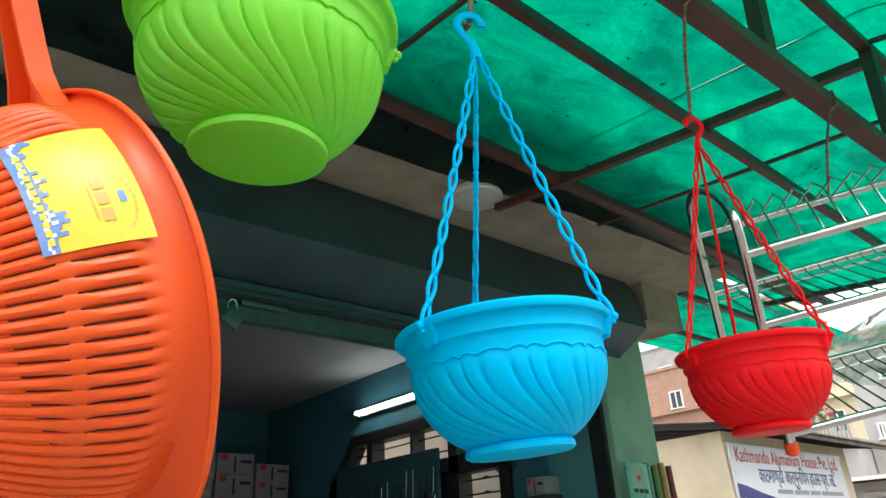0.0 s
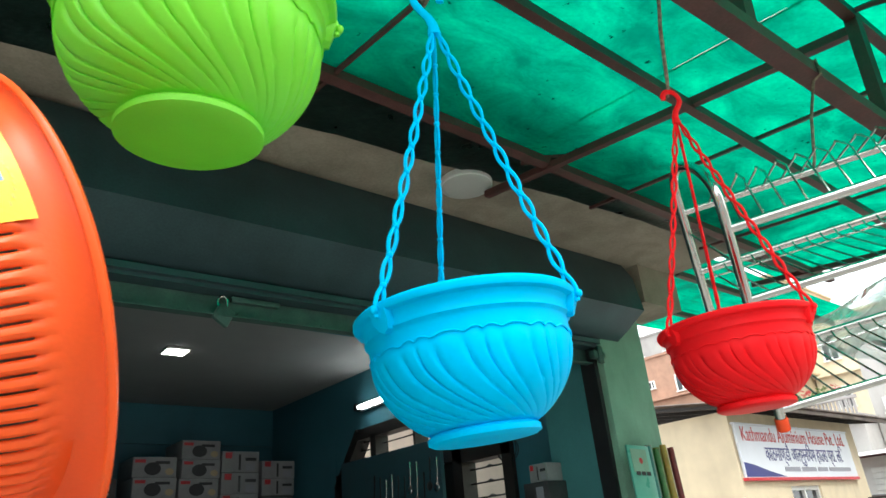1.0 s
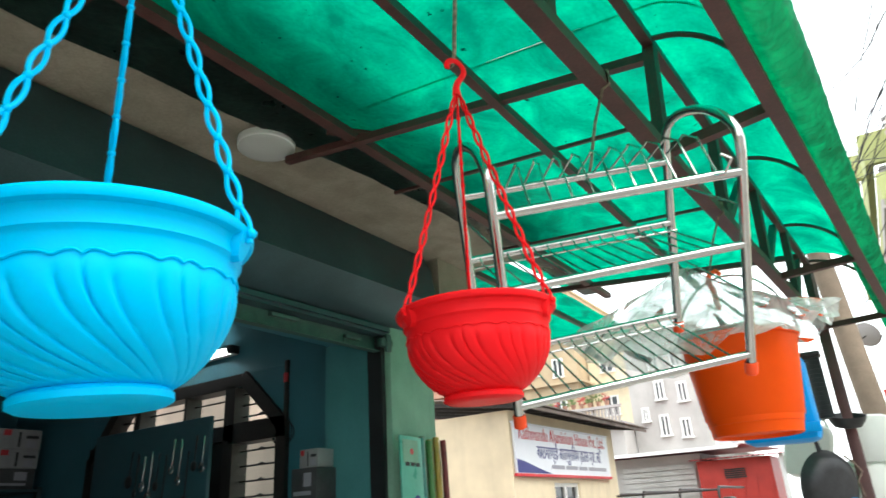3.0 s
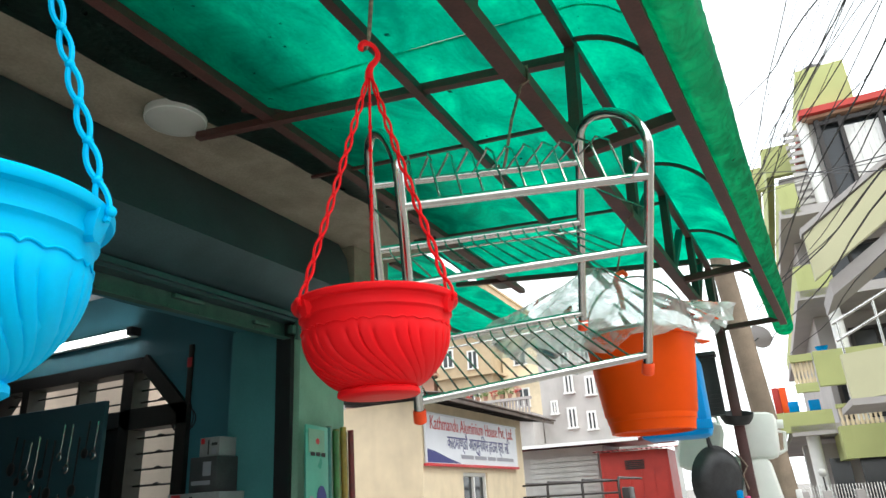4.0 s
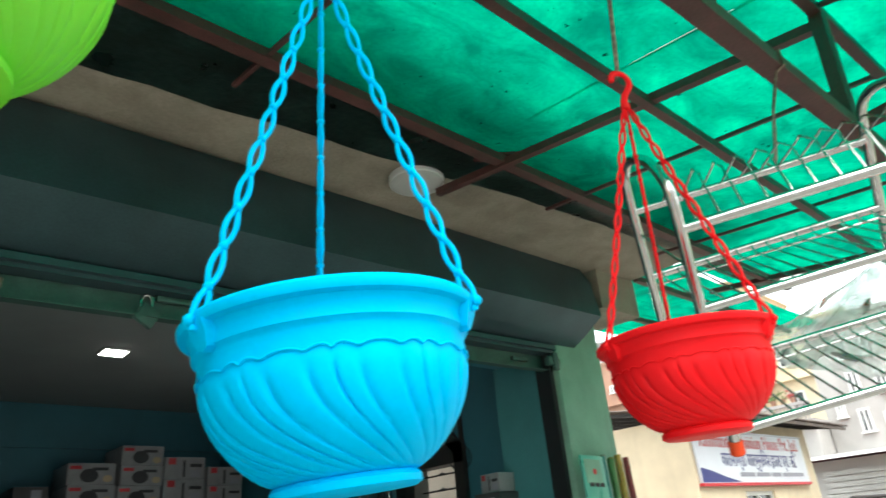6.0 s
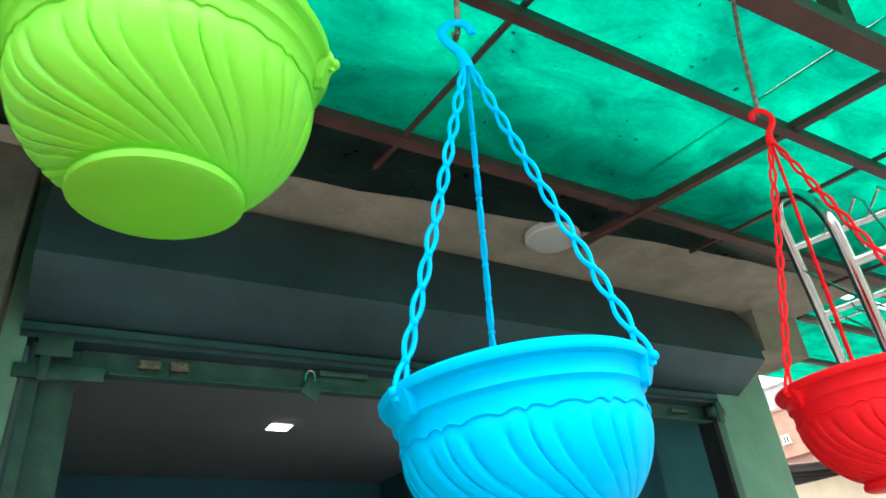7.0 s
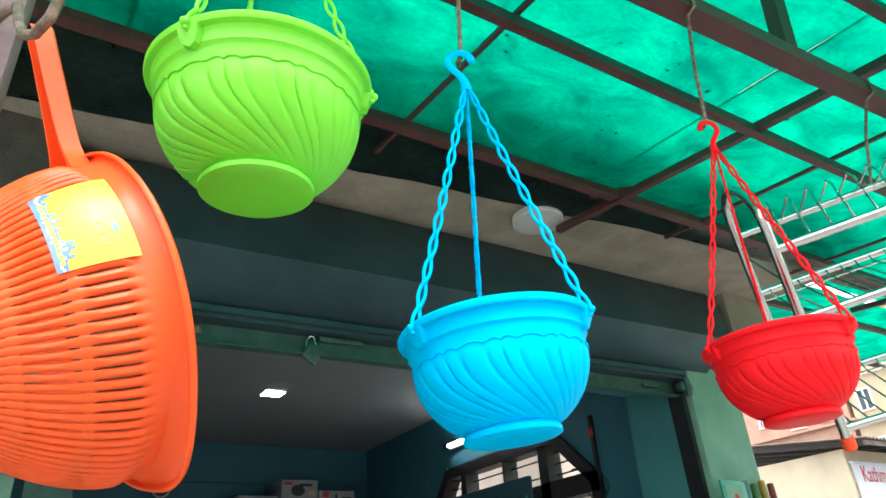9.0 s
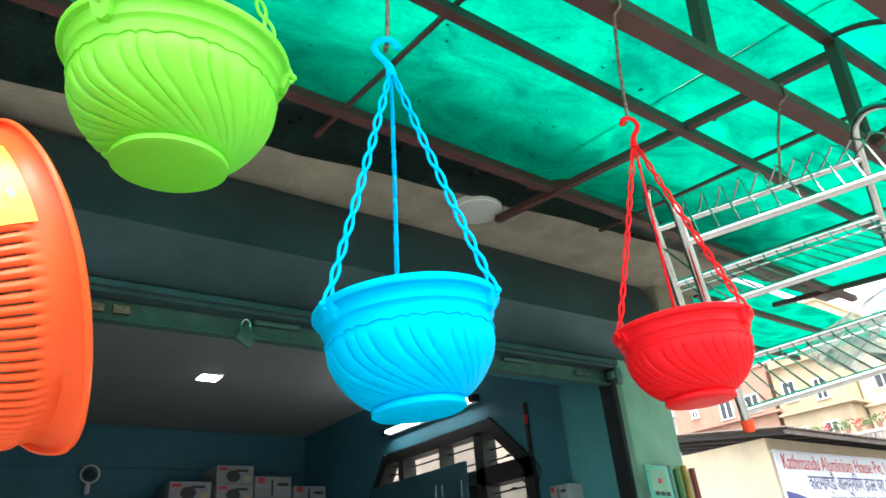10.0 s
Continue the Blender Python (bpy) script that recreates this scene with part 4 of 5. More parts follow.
rt = random.Random(4)
for k in range(11):
    ladle(4.0 + 0.078 * k, 2.24 - 0.12 * rt.random(), 0.16 + 0.16 * rt.random(), 0.022 + 0.018 * rt.random(), (M_STEEL, M_BLACK, M_IRON, M_STEEL)[k % 4],
          ("steel ladle hanging on the board", "black plastic turner hanging on the board", "dark iron spoon hanging on the board", "steel skimmer hanging on the board")[k % 4])
for k in range(9):
    ladle(4.02 + 0.09 * k, 1.86 - 0.1 * rt.random(), 0.14 + 0.1 * rt.random(), 0.024 + 0.016 * rt.random(), (M_STEEL, M_BLACK, M_RED, M_STEEL)[k % 4],
          ("steel ladle hanging on the board", "black plastic turner hanging on the board", "red handled spoon hanging on the board", "steel skimmer hanging on the board")[k % 4])
broom = thing("hanging_rod", "dark wooden rod with a red band hung on the wall", "rod")
part("rod", boxes(((3.428, 3.425, 2.28), (3.446, 3.46, 2.645)), bevel=0.004), M_DARKWOOD, broom)
part("band", boxes(((3.4255, 3.423, 2.50), (3.4275, 3.462, 2.56))), M_SIGNRED, broom, "red painted band")
coil = thing("cable_coil", "thin grey cable coiled on the wall", "cable")
part("loop", tube(bmesh.new(), [(3.435, 3.47 + 0.085 * math.cos(a), 2.19 + 0.09 * math.sin(a)) for a in (2 * math.pi * k / 24 for k in range(24))], 0.003, 6, closed=True), M_CABLE, coil)
part("loop", tube(bmesh.new(), [(3.43, 3.46 + 0.10 * math.cos(a), 2.18 + 0.075 * math.sin(a)) for a in (2 * math.pi * k / 24 for k in range(24))], 0.003, 6, closed=True), M_CABLE, coil)

shelf = thing("shelf_unit", "steel shelf rack against the back wall loaded with cartons", "shelf")
for x in (0.75, 1.6, 2.5, 3.38):
    part("upright", boxes(((x - 0.02, 6.22, 0.16), (x + 0.02, 6.26, 2.05))), M_HOOD, shelf)
    part("upright", boxes(((x - 0.02, 6.86, 0.16), (x + 0.02, 6.90, 2.05))), M_HOOD, shelf)
for z in (0.6, 1.3, 2.03):
    part("board", boxes(((0.73, 6.2, z - 0.02), (3.40, 6.91, z)), bevel=0.003), M_HOOD, shelf)


def carton(x, y, z, w, d, h, style, face="y", turn=0.0):
    """A printed box; its picture side faces the shop front, or the room if face is 'x'."""
    names = {"pan": "white printed cookware carton with a dark pan picture", "red": "white and red printed appliance carton", "dark": "dark printed appliance carton"}
    c = thing("carton", names[style], "carton", "stacked cartons", pose(x, y, z, 0, 0, turn + (0 if face == "y" else -90)))
    part("box", box(bmesh.new(), (-w / 2, -d / 2, 0), (w / 2, d / 2, h), 0.003), M_CARTONDARK if style == "dark" else M_CARTON, c)
    f = -d / 2 - 0.002
    if style == "pan":
        pn = bmesh.new()
        bmesh.ops.create_circle(pn, cap_ends=True, segments=18, radius=0.32 * h, matrix=pose(-0.05 * w, f, h * 0.42, 90) @ Matrix.Diagonal((1.3, 1, 1, 1)))
        part("picture", pn, M_INK, c)
        part("picture", box(bmesh.new(), (0.0, f - 0.0005, h * 0.66), (0.34 * w, f, h * 0.8), 0, None), M_INK, c)
        part("print", box(bmesh.new(), (-0.46 * w, f - 0.0005, h * 0.72), (-0.22 * w, f, h * 0.88)), M_SIGNRED, c)
        bw = bmesh.new()
        bmesh.ops.create_circle(bw, cap_ends=True, segments=14, radius=0.17 * h, matrix=pose(0.34 * w, f, h * 0.28, 90) @ Matrix.Diagonal((1.3, 1, 1, 1)))
        part("picture", bw, M_YELLOW, c)
    elif style == "red":
        part("print", box(bmesh.new(), (-0.42 * w, f - 0.0005, h * 0.66), (-0.24 * w, f, h * 0.95)), M_SIGNRED, c)
        part("picture", box(bmesh.new(), (-0.06 * w, f - 0.0005, h * 0.1), (0.0 * w, f, h * 0.85)), M_INK, c)
        part("picture", box(bmesh.new(), (0.12 * w, f - 0.0005, h * 0.55), (0.42 * w, f, h * 0.7)), M_INK, c)
        part("picture", box(bmesh.new(), (0.14 * w, f - 0.0005, h * 0.1), (0.38 * w, f, h * 0.42)), M_SIGNGREY, c)
    else:
        part("print", box(bmesh.new(), (-0.4 * w, f - 0.0005, h * 0.2), (0.3 * w, f, h * 0.32)), M_SIGNGREY, c)
        part("picture", box(bmesh.new(), (0.0 * w, f - 0.0005, h * 0.45), (0.3 * w, f, h * 0.85)), M_SIGNGREY, c)
    return c


rc = random.Random(11)
for cx, w, h, n, st in ((1.18, 0.30, 0.15, 1, "red"), (1.66, 0.24, 0.16, 2, "dark"), (2.08, 0.36, 0.165, 3, "pan"), (2.46, 0.345, 0.16, 4, "pan"), (2.84, 0.355, 0.185, 3, "red"), (3.21, 0.33, 0.165, 1, "dark")):
    for k in range(n):
        carton(cx + 0.012 * (rc.random() - 0.5), 6.52, 2.031 + k * (h + 0.002), w, 0.42, h, st, "y", 3 * (rc.random() - 0.5))
carton(3.21, 6.52, 2.031 + 0.168, 0.33, 0.42, 0.15, "red")
carton(3.21, 6.52, 2.031 + 0.32, 0.335, 0.42, 0.16, "red")
fan = thing("wall_fan", "small round dark-faced fan on the back wall", "fan", m=pose(1.35, 6.90, 2.66))
fb = bmesh.new()
tube(fb, [(0.075 * math.cos(a), -0.05, 0.075 * math.sin(a)) for a in (2 * math.pi * k / 28 for k in range(28))], 0.008, 6, closed=True)
part("ring", fb, M_WHITE, fan)
fb = bmesh.new()
bmesh.ops.create_uvsphere(fb, u_segments=14, v_segments=8, radius=0.045, matrix=pose(0, -0.045, 0) @ Matrix.Diagonal((1, 0.5, 1, 1)))
part("motor", fb, M_BLACK, fan)
part("bracket", boxes(((-0.02, -0.03, -0.16), (0.02, 0.048, -0.07)), bevel=0.006), M_WHITE, fan)

cab = thing("cabinet", "dark low shop cabinet inside the shutter opening", "cabinet")
part("body", boxes(((3.08, 2.78, 0.16), (3.39, 3.24, 1.60)), bevel=0.005), M_DARKWOOD, cab)
part("top", boxes(((3.07, 2.77, 1.601), (3.395, 3.25, 1.625)), bevel=0.004), M_DARKWOOD, cab)
carton(3.24, 3.02, 1.627, 0.36, 0.24, 0.115, "red", "x")
carton(3.25, 2.99, 1.744, 0.19, 0.20, 0.178, "dark", "x")
carton(3.26, 2.985, 1.924, 0.14, 0.16, 0.10, "red", "x")

# goods against the pillar
card = thing("racket_package", "green and white racket card leaning on the pillar", "package", m=pose(3.31, 2.36, 1.30, -3, 2, 0))
part("card", box(bmesh.new(), (-0.095, -0.006, 0), (0.095, 0.006, 0.74), 0.003), mat("glossy_green_card", (0.10, 0.42, 0.33), 0.3, var=0.1, scale=12), card)
part("side", box(bmesh.new(), (-0.075, -0.0085, 0.60), (0.06, -0.0065, 0.72)), M_PILLAR, card, "pale green print")
rk = bmesh.new()
bmesh.ops.create_circle(rk, cap_ends=True, segments=24, radius=0.055, matrix=pose(0.03, -0.009, 0.36, 90, 0, 0) @ Matrix.Diagonal((0.8, 1.5, 1, 1)))
part("racket", rk, M_SIGNBLUE, card, "dark blue racket picture")
part("racket", box(bmesh.new(), (0.02, -0.010, 0.05), (0.04, -0.008, 0.29)), M_TANK, card)
dt = bmesh.new()
bmesh.ops.create_circle(dt, cap_ends=True, segments=18, radius=0.016, matrix=pose(0.0, -0.009, 0.66, 90))
part("mark", dt, M_SIGNRED, card)
for k in range(3):
    part("print", box(bmesh.new(), (-0.06 + 0.045 * k, -0.0095, 0.585), (-0.025 + 0.045 * k, -0.0085, 0.605)), M_INK, card)
for k in range(3):
    part("print", box(bmesh.new(), (-0.07, -0.0095, 0.22 + 0.07 * k), (-0.04, -0.0085, 0.25 + 0.07 * k)), M_SIGNGREY, card)
def dye(nm, c):
    return (mat(nm.replace(" ", "_") + "_sheet_roll", c, 0.35, var=0.25, scale=25), nm)


rod_mats = [dye("royal blue", (0.02, 0.07, 0.22)), dye("teal", (0.03, 0.22, 0.20)), dye("grey green", (0.22, 0.30, 0.24)), dye("leaf green", (0.06, 0.20, 0.05)),
            dye("olive", (0.22, 0.22, 0.04)), dye("mustard", (0.40, 0.26, 0.04)), dye("dark brown", (0.05, 0.04, 0.03)), dye("maroon", (0.20, 0.02, 0.02))]
for k, (mm, nm) in enumerate(rod_mats):
    r = thing("rolled_mat", nm + " rolled plastic sheet standing against the pillar", "rolled sheet", "rolled sheets by the pillar")
    x = 3.445 + 0.037 * k
    part("roll", tubes(([(x, 2.40 - 0.02 * (k % 2), 0.152), (x + 0.006, 2.455 - 0.02 * (k % 2), 2.03 + 0.012 * (k % 3))], 0.018), seg=12), mm, r)

# ---------------------------------------------------------------- goods hanging further along the canopy
SITE[0] = pose(0.37, 0.20, 0, 0, 0, 1.4) @ pose(-0.37, -0.20, 0)
bucket = thing("bucket", "large orange plastic bucket hung from the canopy", "bucket", m=pose(2.71, 0.525, 1.805) @ Matrix.Scale(1.17, 4))
part("body", lathe(bmesh.new(), [(0.02, 0.012), (0.10, 0.01), (0.108, 0.0), (0.114, 0.002), (0.116, 0.02), (0.122, 0.045), (0.126, 0.05), (0.152, 0.25), (0.158, 0.252), (0.160, 0.262), (0.156, 0.266), (0.150, 0.262), (0.120, 0.03), (0.02, 0.025)], 48), M_BUCKET, bucket)
part("handle", tubes(([(0, 0.158 * math.cos(a), 0.255 + 0.20 * math.sin(a)) for a in (math.pi * k / 18 for k in range(19))], 0.0035)), M_STEEL, bucket)
hk = thing("plastic_hook", "orange plastic hook on a wire", "hook")
part("hook", tubes(([(2.61, 0.545, 2.20), (2.61, 0.55, 2.27), (2.612, 0.56, 2.30), (2.613, 0.55, 2.325), (2.612, 0.53, 2.33), (2.611, 0.518, 2.315)], 0.009)), M_ORANGE, hk)
hanging_wire((2.62, cy(2.62) - 0.055, 2.545), (2.613, 0.545, 2.335), 1.2)

film = thing("polythene_cover", "clear crumpled polythene sheet draped over the hanging goods", "plastic sheet")
bm = bmesh.new()
NA, NRR = 72, 22
rows = []
apex = Vector((2.62, 0.63, 2.385))
for i in range(NRR + 1):
    u = i / NRR
    ring = []
    for j in range(NA):
        a = 2 * math.pi * j / NA
        ry = 0.47 if math.cos(a) > 0 else 0.40
        ex, eyy = 0.20 * math.sin(a), ry * math.cos(a)
        zz = -0.335 * u ** 0.9 + 0.09 * u * u * max(0.0, -math.cos(a)) ** 3 + 0.13 * u * max(0.0, math.cos(a)) ** 4
        fold = 0.028 * u * math.sin(7 * a + 3 * u) + 0.018 * u * math.sin(17 * a - 5 * u)
        nz = 0.03 * u * noise.noise((3 * math.cos(a) * u * 2, 3 * math.sin(a) * u * 2, 7))
        ring.append(bm.verts.new(apex + Vector((ex * u * (1 + fold * 3) + nz, eyy * u * (1 + fold) - 0.02 * u, zz + nz + fold * 0.5))))
    rows.append(ring)
for a, b in zip(rows[1:], rows[2:]):
    for j in range(NA):
        bm.faces.new((a[j], a[(j + 1) % NA], b[(j + 1) % NA], b[j]))
bm.faces.new(rows[1])
part("sheet", bm, M_FILM, film).visible_shadow = False
tray = thing("plastic_tray", "pale teal plastic tray under the polythene", "tray")
part("tray", box(bmesh.new(), (2.64, 0.46, 2.135), (2.76, 0.68, 2.147), 0.005), plastic("pale_teal_plastic", (0.45, 0.80, 0.76), 0.6), tray)
part("rim", box(bmesh.new(), (2.635, 0.455, 2.148), (2.765, 0.685, 2.154), 0.002), M_MILK, tray)

tank = thing("sprayer_tank", "sky blue plastic sprayer tank with a yellow label", "tank")
part("body", box(bmesh.new(), (3.50, 0.40, 1.83), (3.68, 0.70, 2.19), 0.035), M_TANK, tank)
part("cap", tubes(([(3.59, 0.46, 2.18), (3.59, 0.46, 2.225)], [0.045, 0.04]), seg=18), M_BLACK, tank)
part("label", box(bmesh.new(), (3.4965, 0.44, 2.06), (3.499, 0.50, 2.14)), M_STICKY, tank, "yellow label")
part("mark", box(bmesh.new(), (3.494, 0.455, 2.085), (3.496, 0.485, 2.12)), M_SIGNRED, tank)
part("rib", box(bmesh.new(), (3.49, 0.39, 1.86), (3.499, 0.58, 1.90), 0.004), M_TANK, tank)

basket = thing("utensil_basket", "black perforated plastic utensil basket hung on the post", "basket", m=pose(4.70, 0.46, 2.02))
for k in range(13):
    a = -0.075 + 0.0125 * k
    part("strip", bars(((-0.04, a * 0.85, 0), (-0.045, a, 0.34), 0.005, 0.005)), M_BLACK, basket)
for k in range(14):
    z = 0.012 + 0.025 * k
    part("strip", boxes(((-0.047, -0.074, z), (-0.041, 0.074, z + 0.008))), M_BLACK, basket)
part("rim", box(bmesh.new(), (-0.055, -0.085, 0.34), (0.07, 0.085, 0.362), 0.004), M_BLACK, basket)
part("back", box(bmesh.new(), (0.055, -0.075, 0.0), (0.062, 0.075, 0.34)), M_BLACK, basket)
part("bottom", box(bmesh.new(), (-0.04, -0.066, -0.006), (0.06, 0.066, 0.004)), M_BLACK, basket)


def pan_thing(name, label, o, r, deep, facing, hdir, hl, material):
    t = thing(name, label, "pan", m=frame_of(o, hdir, facing))
    b = lathe(bmesh.new(), [(r * 0.5, -deep), (r * 0.72, -deep * 0.92), (r * 0.92, -deep * 0.45), (r, 0.0), (r * 1.02, 0.004), (r * 0.98, 0.003), (r * 0.9, -deep * 0.4), (r * 0.7, -deep * 0.86), (r * 0.1, -deep * 0.94)], 36)
    part("bowl", b, material, t)
    part("handle", tubes(([(r * 0.98, 0, -0.004), (r + hl * 0.3, 0, 0.002), (r + hl, 0, 0.004)], [0.014, 0.011, 0.013]), seg=10), M_BLACK, t)
    return t


pan_thing("saucepan", "small black pan hung from the post", (4.76, 0.33, 2.02), 0.095, 0.06, (-0.25, -0.1, 0.96), (0.1, 1, 0.1), 0.10, M_IRON)
pan_thing("wok", "black iron wok hung by its handle, back turned out", (4.74, 0.50, 1.665), 0.185, 0.07, (0.66, 0.74, 0.12), (0.0, 0.25, 1), 0.16, M_IRON)


def jerrycan(o, w, d, h, m):
    j = thing("jerrycan", "empty milky white plastic jerrycan tied to the post", "jerrycan", "jerrycans on the post", pose(*o) @ m)
    part("body", box(bmesh.new(), (-d / 2, -w / 2, -h / 2), (d / 2, w / 2, h / 2), min(w, h) * 0.22), M_MILK, j)
    part("neck", tubes(([(0, w * 0.25, h / 2 - 0.01), (0, w * 0.25, h / 2 + 0.035)], 0.026), seg=14), M_MILK, j)
    part("handle", tubes(([(0, -w * 0.38, h / 2 - 0.012), (0, -w * 0.30, h / 2 + 0.03), (0, 0.02, h / 2 + 0.035), (0, w * 0.1, h / 2 - 0.01)], 0.011), seg=10), M_MILK, j)


jerrycan((4.98, 0.235, 1.90), 0.27, 0.16, 0.21, pose(0, 0, 0, 95, 0, 0))
jerrycan((4.98, 0.29, 1.60), 0.22, 0.17, 0.34, pose(0, 0, 0, -8, 0, 0))
jerrycan((5.02, 0.58, 1.87), 0.26, 0.16, 0.32, pose(0, 0, 0, 14, 0, 0))
brush = thing("brush", "pink brush with a blue grip hanging on the post", "brush")
part("grip", box(bmesh.new(), (4.70, 0.375, 1.44), (4.715, 0.41, 1.60), 0.006), M_TANK, brush)
part("bristles", box(bmesh.new(), (4.70, 0.34, 1.40), (4.73, 0.372, 1.57), 0.01), M_PINK, brush)
straps = thing("tie_wire", "twisted rusty tie wire round the post", "wire")
part("wire", tubes(([(4.83, 0.40, 1.82), (4.82, 0.36, 1.78), (4.83, 0.33, 1.73), (4.82, 0.36, 1.68), (4.83, 0.345, 1.60)], 0.005)), M_WIRE, straps)

# ---------------------------------------------------------------- the street
SITE[0] = Matrix.Identity(4)
STREET = Matrix(((0.812, 0, 0, 1.9), (0, 1, 0, 0), (0, 0, 1, 0), (0, 0, 0, 1)))
SB = thing("sign_building", "single-storey cream workshop with a rusty iron lean-to roof", "building")
part("wall", boxes(((11.2, 5.86, 0.0), (11.4, 9.5, 3.32))), M_CREAM, SB)
part("wall", boxes(((11.4, 5.86, 0.0), (13.2, 6.06, 3.32)), ((13.2, 5.86, 2.12), (14.65, 6.06, 3.32)), ((13.2, 5.86, 0), (14.65, 6.06, 0.9)), ((14.65, 5.86, 0), (17.4, 6.06, 3.32))), M_CREAM, SB)
part("wall", boxes(((17.2, 6.06, 0), (17.4, 9.5, 3.32))), M_CREAM, SB)
wn1 = part("window", boxes(((13.2, 5.9, 0.9), (13.27, 5.98, 2.12)), ((14.58, 5.9, 0.9), (14.65, 5.98, 2.12)), ((13.27, 5.9, 2.05), (14.58, 5.98, 2.12)), ((13.88, 5.9, 0.9), (13.95, 5.98, 2.05))), M_WINWHITE, SB, "white sliding window")
part("pane", boxes(((13.27, 5.95, 0.9), (13.88, 5.96, 2.05))), M_GLASS, wn1)
part("pane", boxes(((13.95, 5.95, 0.9), (14.58, 5.96, 2.05))), M_GLASS, wn1)


def corrugated(x0, x1, ya, za, yb, zb, pitch=0.09, amp=0.012):
    bm = bmesh.new()
    n = int((x1 - x0) / pitch * 6)
    prev = None
    for i in range(n + 1):
        x = x0 + (x1 - x0) * i / n
        w = amp * math.sin(2 * math.pi * x / pitch)
        cur = [bm.verts.new((x, ya, za + w)), bm.verts.new((x, (ya + yb) / 2, (za + zb) / 2 + w)), bm.verts.new((x, yb, zb + w))]
        if prev:
            for k in range(2):
                bm.faces.new((prev[k], prev[k + 1], cur[k + 1], cur[k]))
        prev = cur
    return bm


part("roof", corrugated(10.8, 18.8, 5.30, 3.36, 9.6, 3.95, 0.12, 0.018), M_ROOF, SB, "rusty corrugated iron roof")
for k in range(8):
    part("purlin", bars(((11.0 + k * 0.98, 5.35, 3.30), (11.0 + k * 0.98, 9.5, 3.87), 0.05, 0.06)), M_DARKWOOD, SB)
part("fascia", boxes(((10.85, 5.34, 3.27), (18.7, 5.38, 3.33))), M_ROOF, SB)
SB.matrix_world = STREET
sign = thing("shop_sign", "white shop sign with red and blue lettering", "sign", m=STREET)
part("board", boxes(((11.27, 5.80, 2.26), (16.75, 5.84, 3.10))), M_SIGN, sign)
part("frame", boxes(((11.24, 5.785, 2.21), (16.78, 5.85, 2.258))), M_SIGNRED, sign)
part("frame", boxes(((11.24, 5.785, 3.102), (16.78, 5.85, 3.13))), M_SIGN, sign)
lettering("lettering", "Kathmandu Aluminium House Pvt. Ltd.", 0.34, pose(11.45, 5.796, 2.84, 90), M_SIGNRED, sign, 5.0)
lettering("lettering", "\u0915\u093e\u0920\u092e\u093e\u0923\u094d\u0921\u094c \u0906\u0932\u094d\u092e\u0941\u0928\u093f\u092f\u092e \u0939\u093e\u0909\u0938 \u092a\u094d\u0930\u093e. \u0932\u093f.", 0.34, pose(12.3, 5.796, 2.53, 90), M_SIGNBLUE, sign, 3.9)
for x0, x1 in ((13.0, 13.7), (13.8, 14.5), (14.6, 15.1), (15.2, 16.4)):
    part("address_line", boxes(((x0, 5.792, 2.36), (x1, 5.798, 2.43))), M_SIGNGREY, sign)
sw = bmesh.new()
vs = [sw.verts.new(c) for c in ((11.3, 5.796, 2.27), (13.0, 5.796, 2.27), (12.3, 5.796, 2.36), (11.7, 5.796, 2.46), (11.3, 5.796, 2.50))]
sw.faces.new(vs)
part("swoosh", sw, M_SIGNBLUE, sign, "dark blue corner wedge")


SITE[0] = pose(0.37, 0.20, 0, 0, 0, 1.2) @ pose(-0.37, -0.20, 0.0)


def house(name, label, x0, x1, y0, y1, z1, wall, face_wins=(), side_wins=(), slabs=(), frame_mat=None, side=-1):
    """A rendered block; face_wins lie in the face towards -x, side_wins in the face towards the street (side -1: at y0)."""
    h = thing(name, label, "building")
    part("wall", boxes(((x0, y0, 0), (x1, y1, z1))), wall, h)
    part("parapet", boxes(((x0 - 0.12, y0 - 0.12, z1), (x1 + 0.1, y1 + 0.1, z1 + 0.18))), wall, h)
    fm = frame_mat or M_WINWHITE
    for a0, a1, b0, b1 in face_wins:
        w = part("window", boxes(((x0 - 0.10, a0, b0), (x0 - 0.002, a0 + 0.09, b1)), ((x0 - 0.10, a1 - 0.09, b0), (x0 - 0.002, a1, b1)), ((x0 - 0.10, a0 + 0.09, b1 - 0.09), (x0 - 0.002, a1 - 0.09, b1)), ((x0 - 0.16, a0 - 0.05, b0 - 0.08), (x0 - 0.002, a1 + 0.05, b0))), fm, h)
        part("pane", boxes(((x0 - 0.03, a0 + 0.09, b0), (x0 - 0.004, a1 - 0.09, b1 - 0.09))), M_GLASS, w)
        part("mullion", boxes(((x0 - 0.08, (a0 + a1) / 2 - 0.04, b0), (x0 - 0.031, (a0 + a1) / 2 + 0.04, b1 - 0.09))), fm, w)
    ys = y0 if side < 0 else y1
    for a0, a1, b0, b1 in side_wins:
        lo, hi = (ys - 0.1, ys - 0.002) if side < 0 else (ys + 0.002, ys + 0.1)
        w = part("window", boxes(((a0, lo, b0), (a0 + 0.09, hi, b1)), ((a1 - 0.09, lo, b0), (a1, hi, b1)), ((a0, lo, b1), (a1, hi, b1 + 0.09)), ((a0, lo, b0 - 0.08), (a1, hi, b0))), fm, h)
        part("pane", boxes(((a0 + 0.09, (lo + hi) / 2 - 0.02, b0), (a1 - 0.09, (lo + hi) / 2 + 0.02, b1))), M_GLASS, w)
    for z in slabs:
        part("slab", boxes(((x0 - 0.45, y0 - 0.45, z), (x1, y1, z + 0.14))), wall, h)
    return h


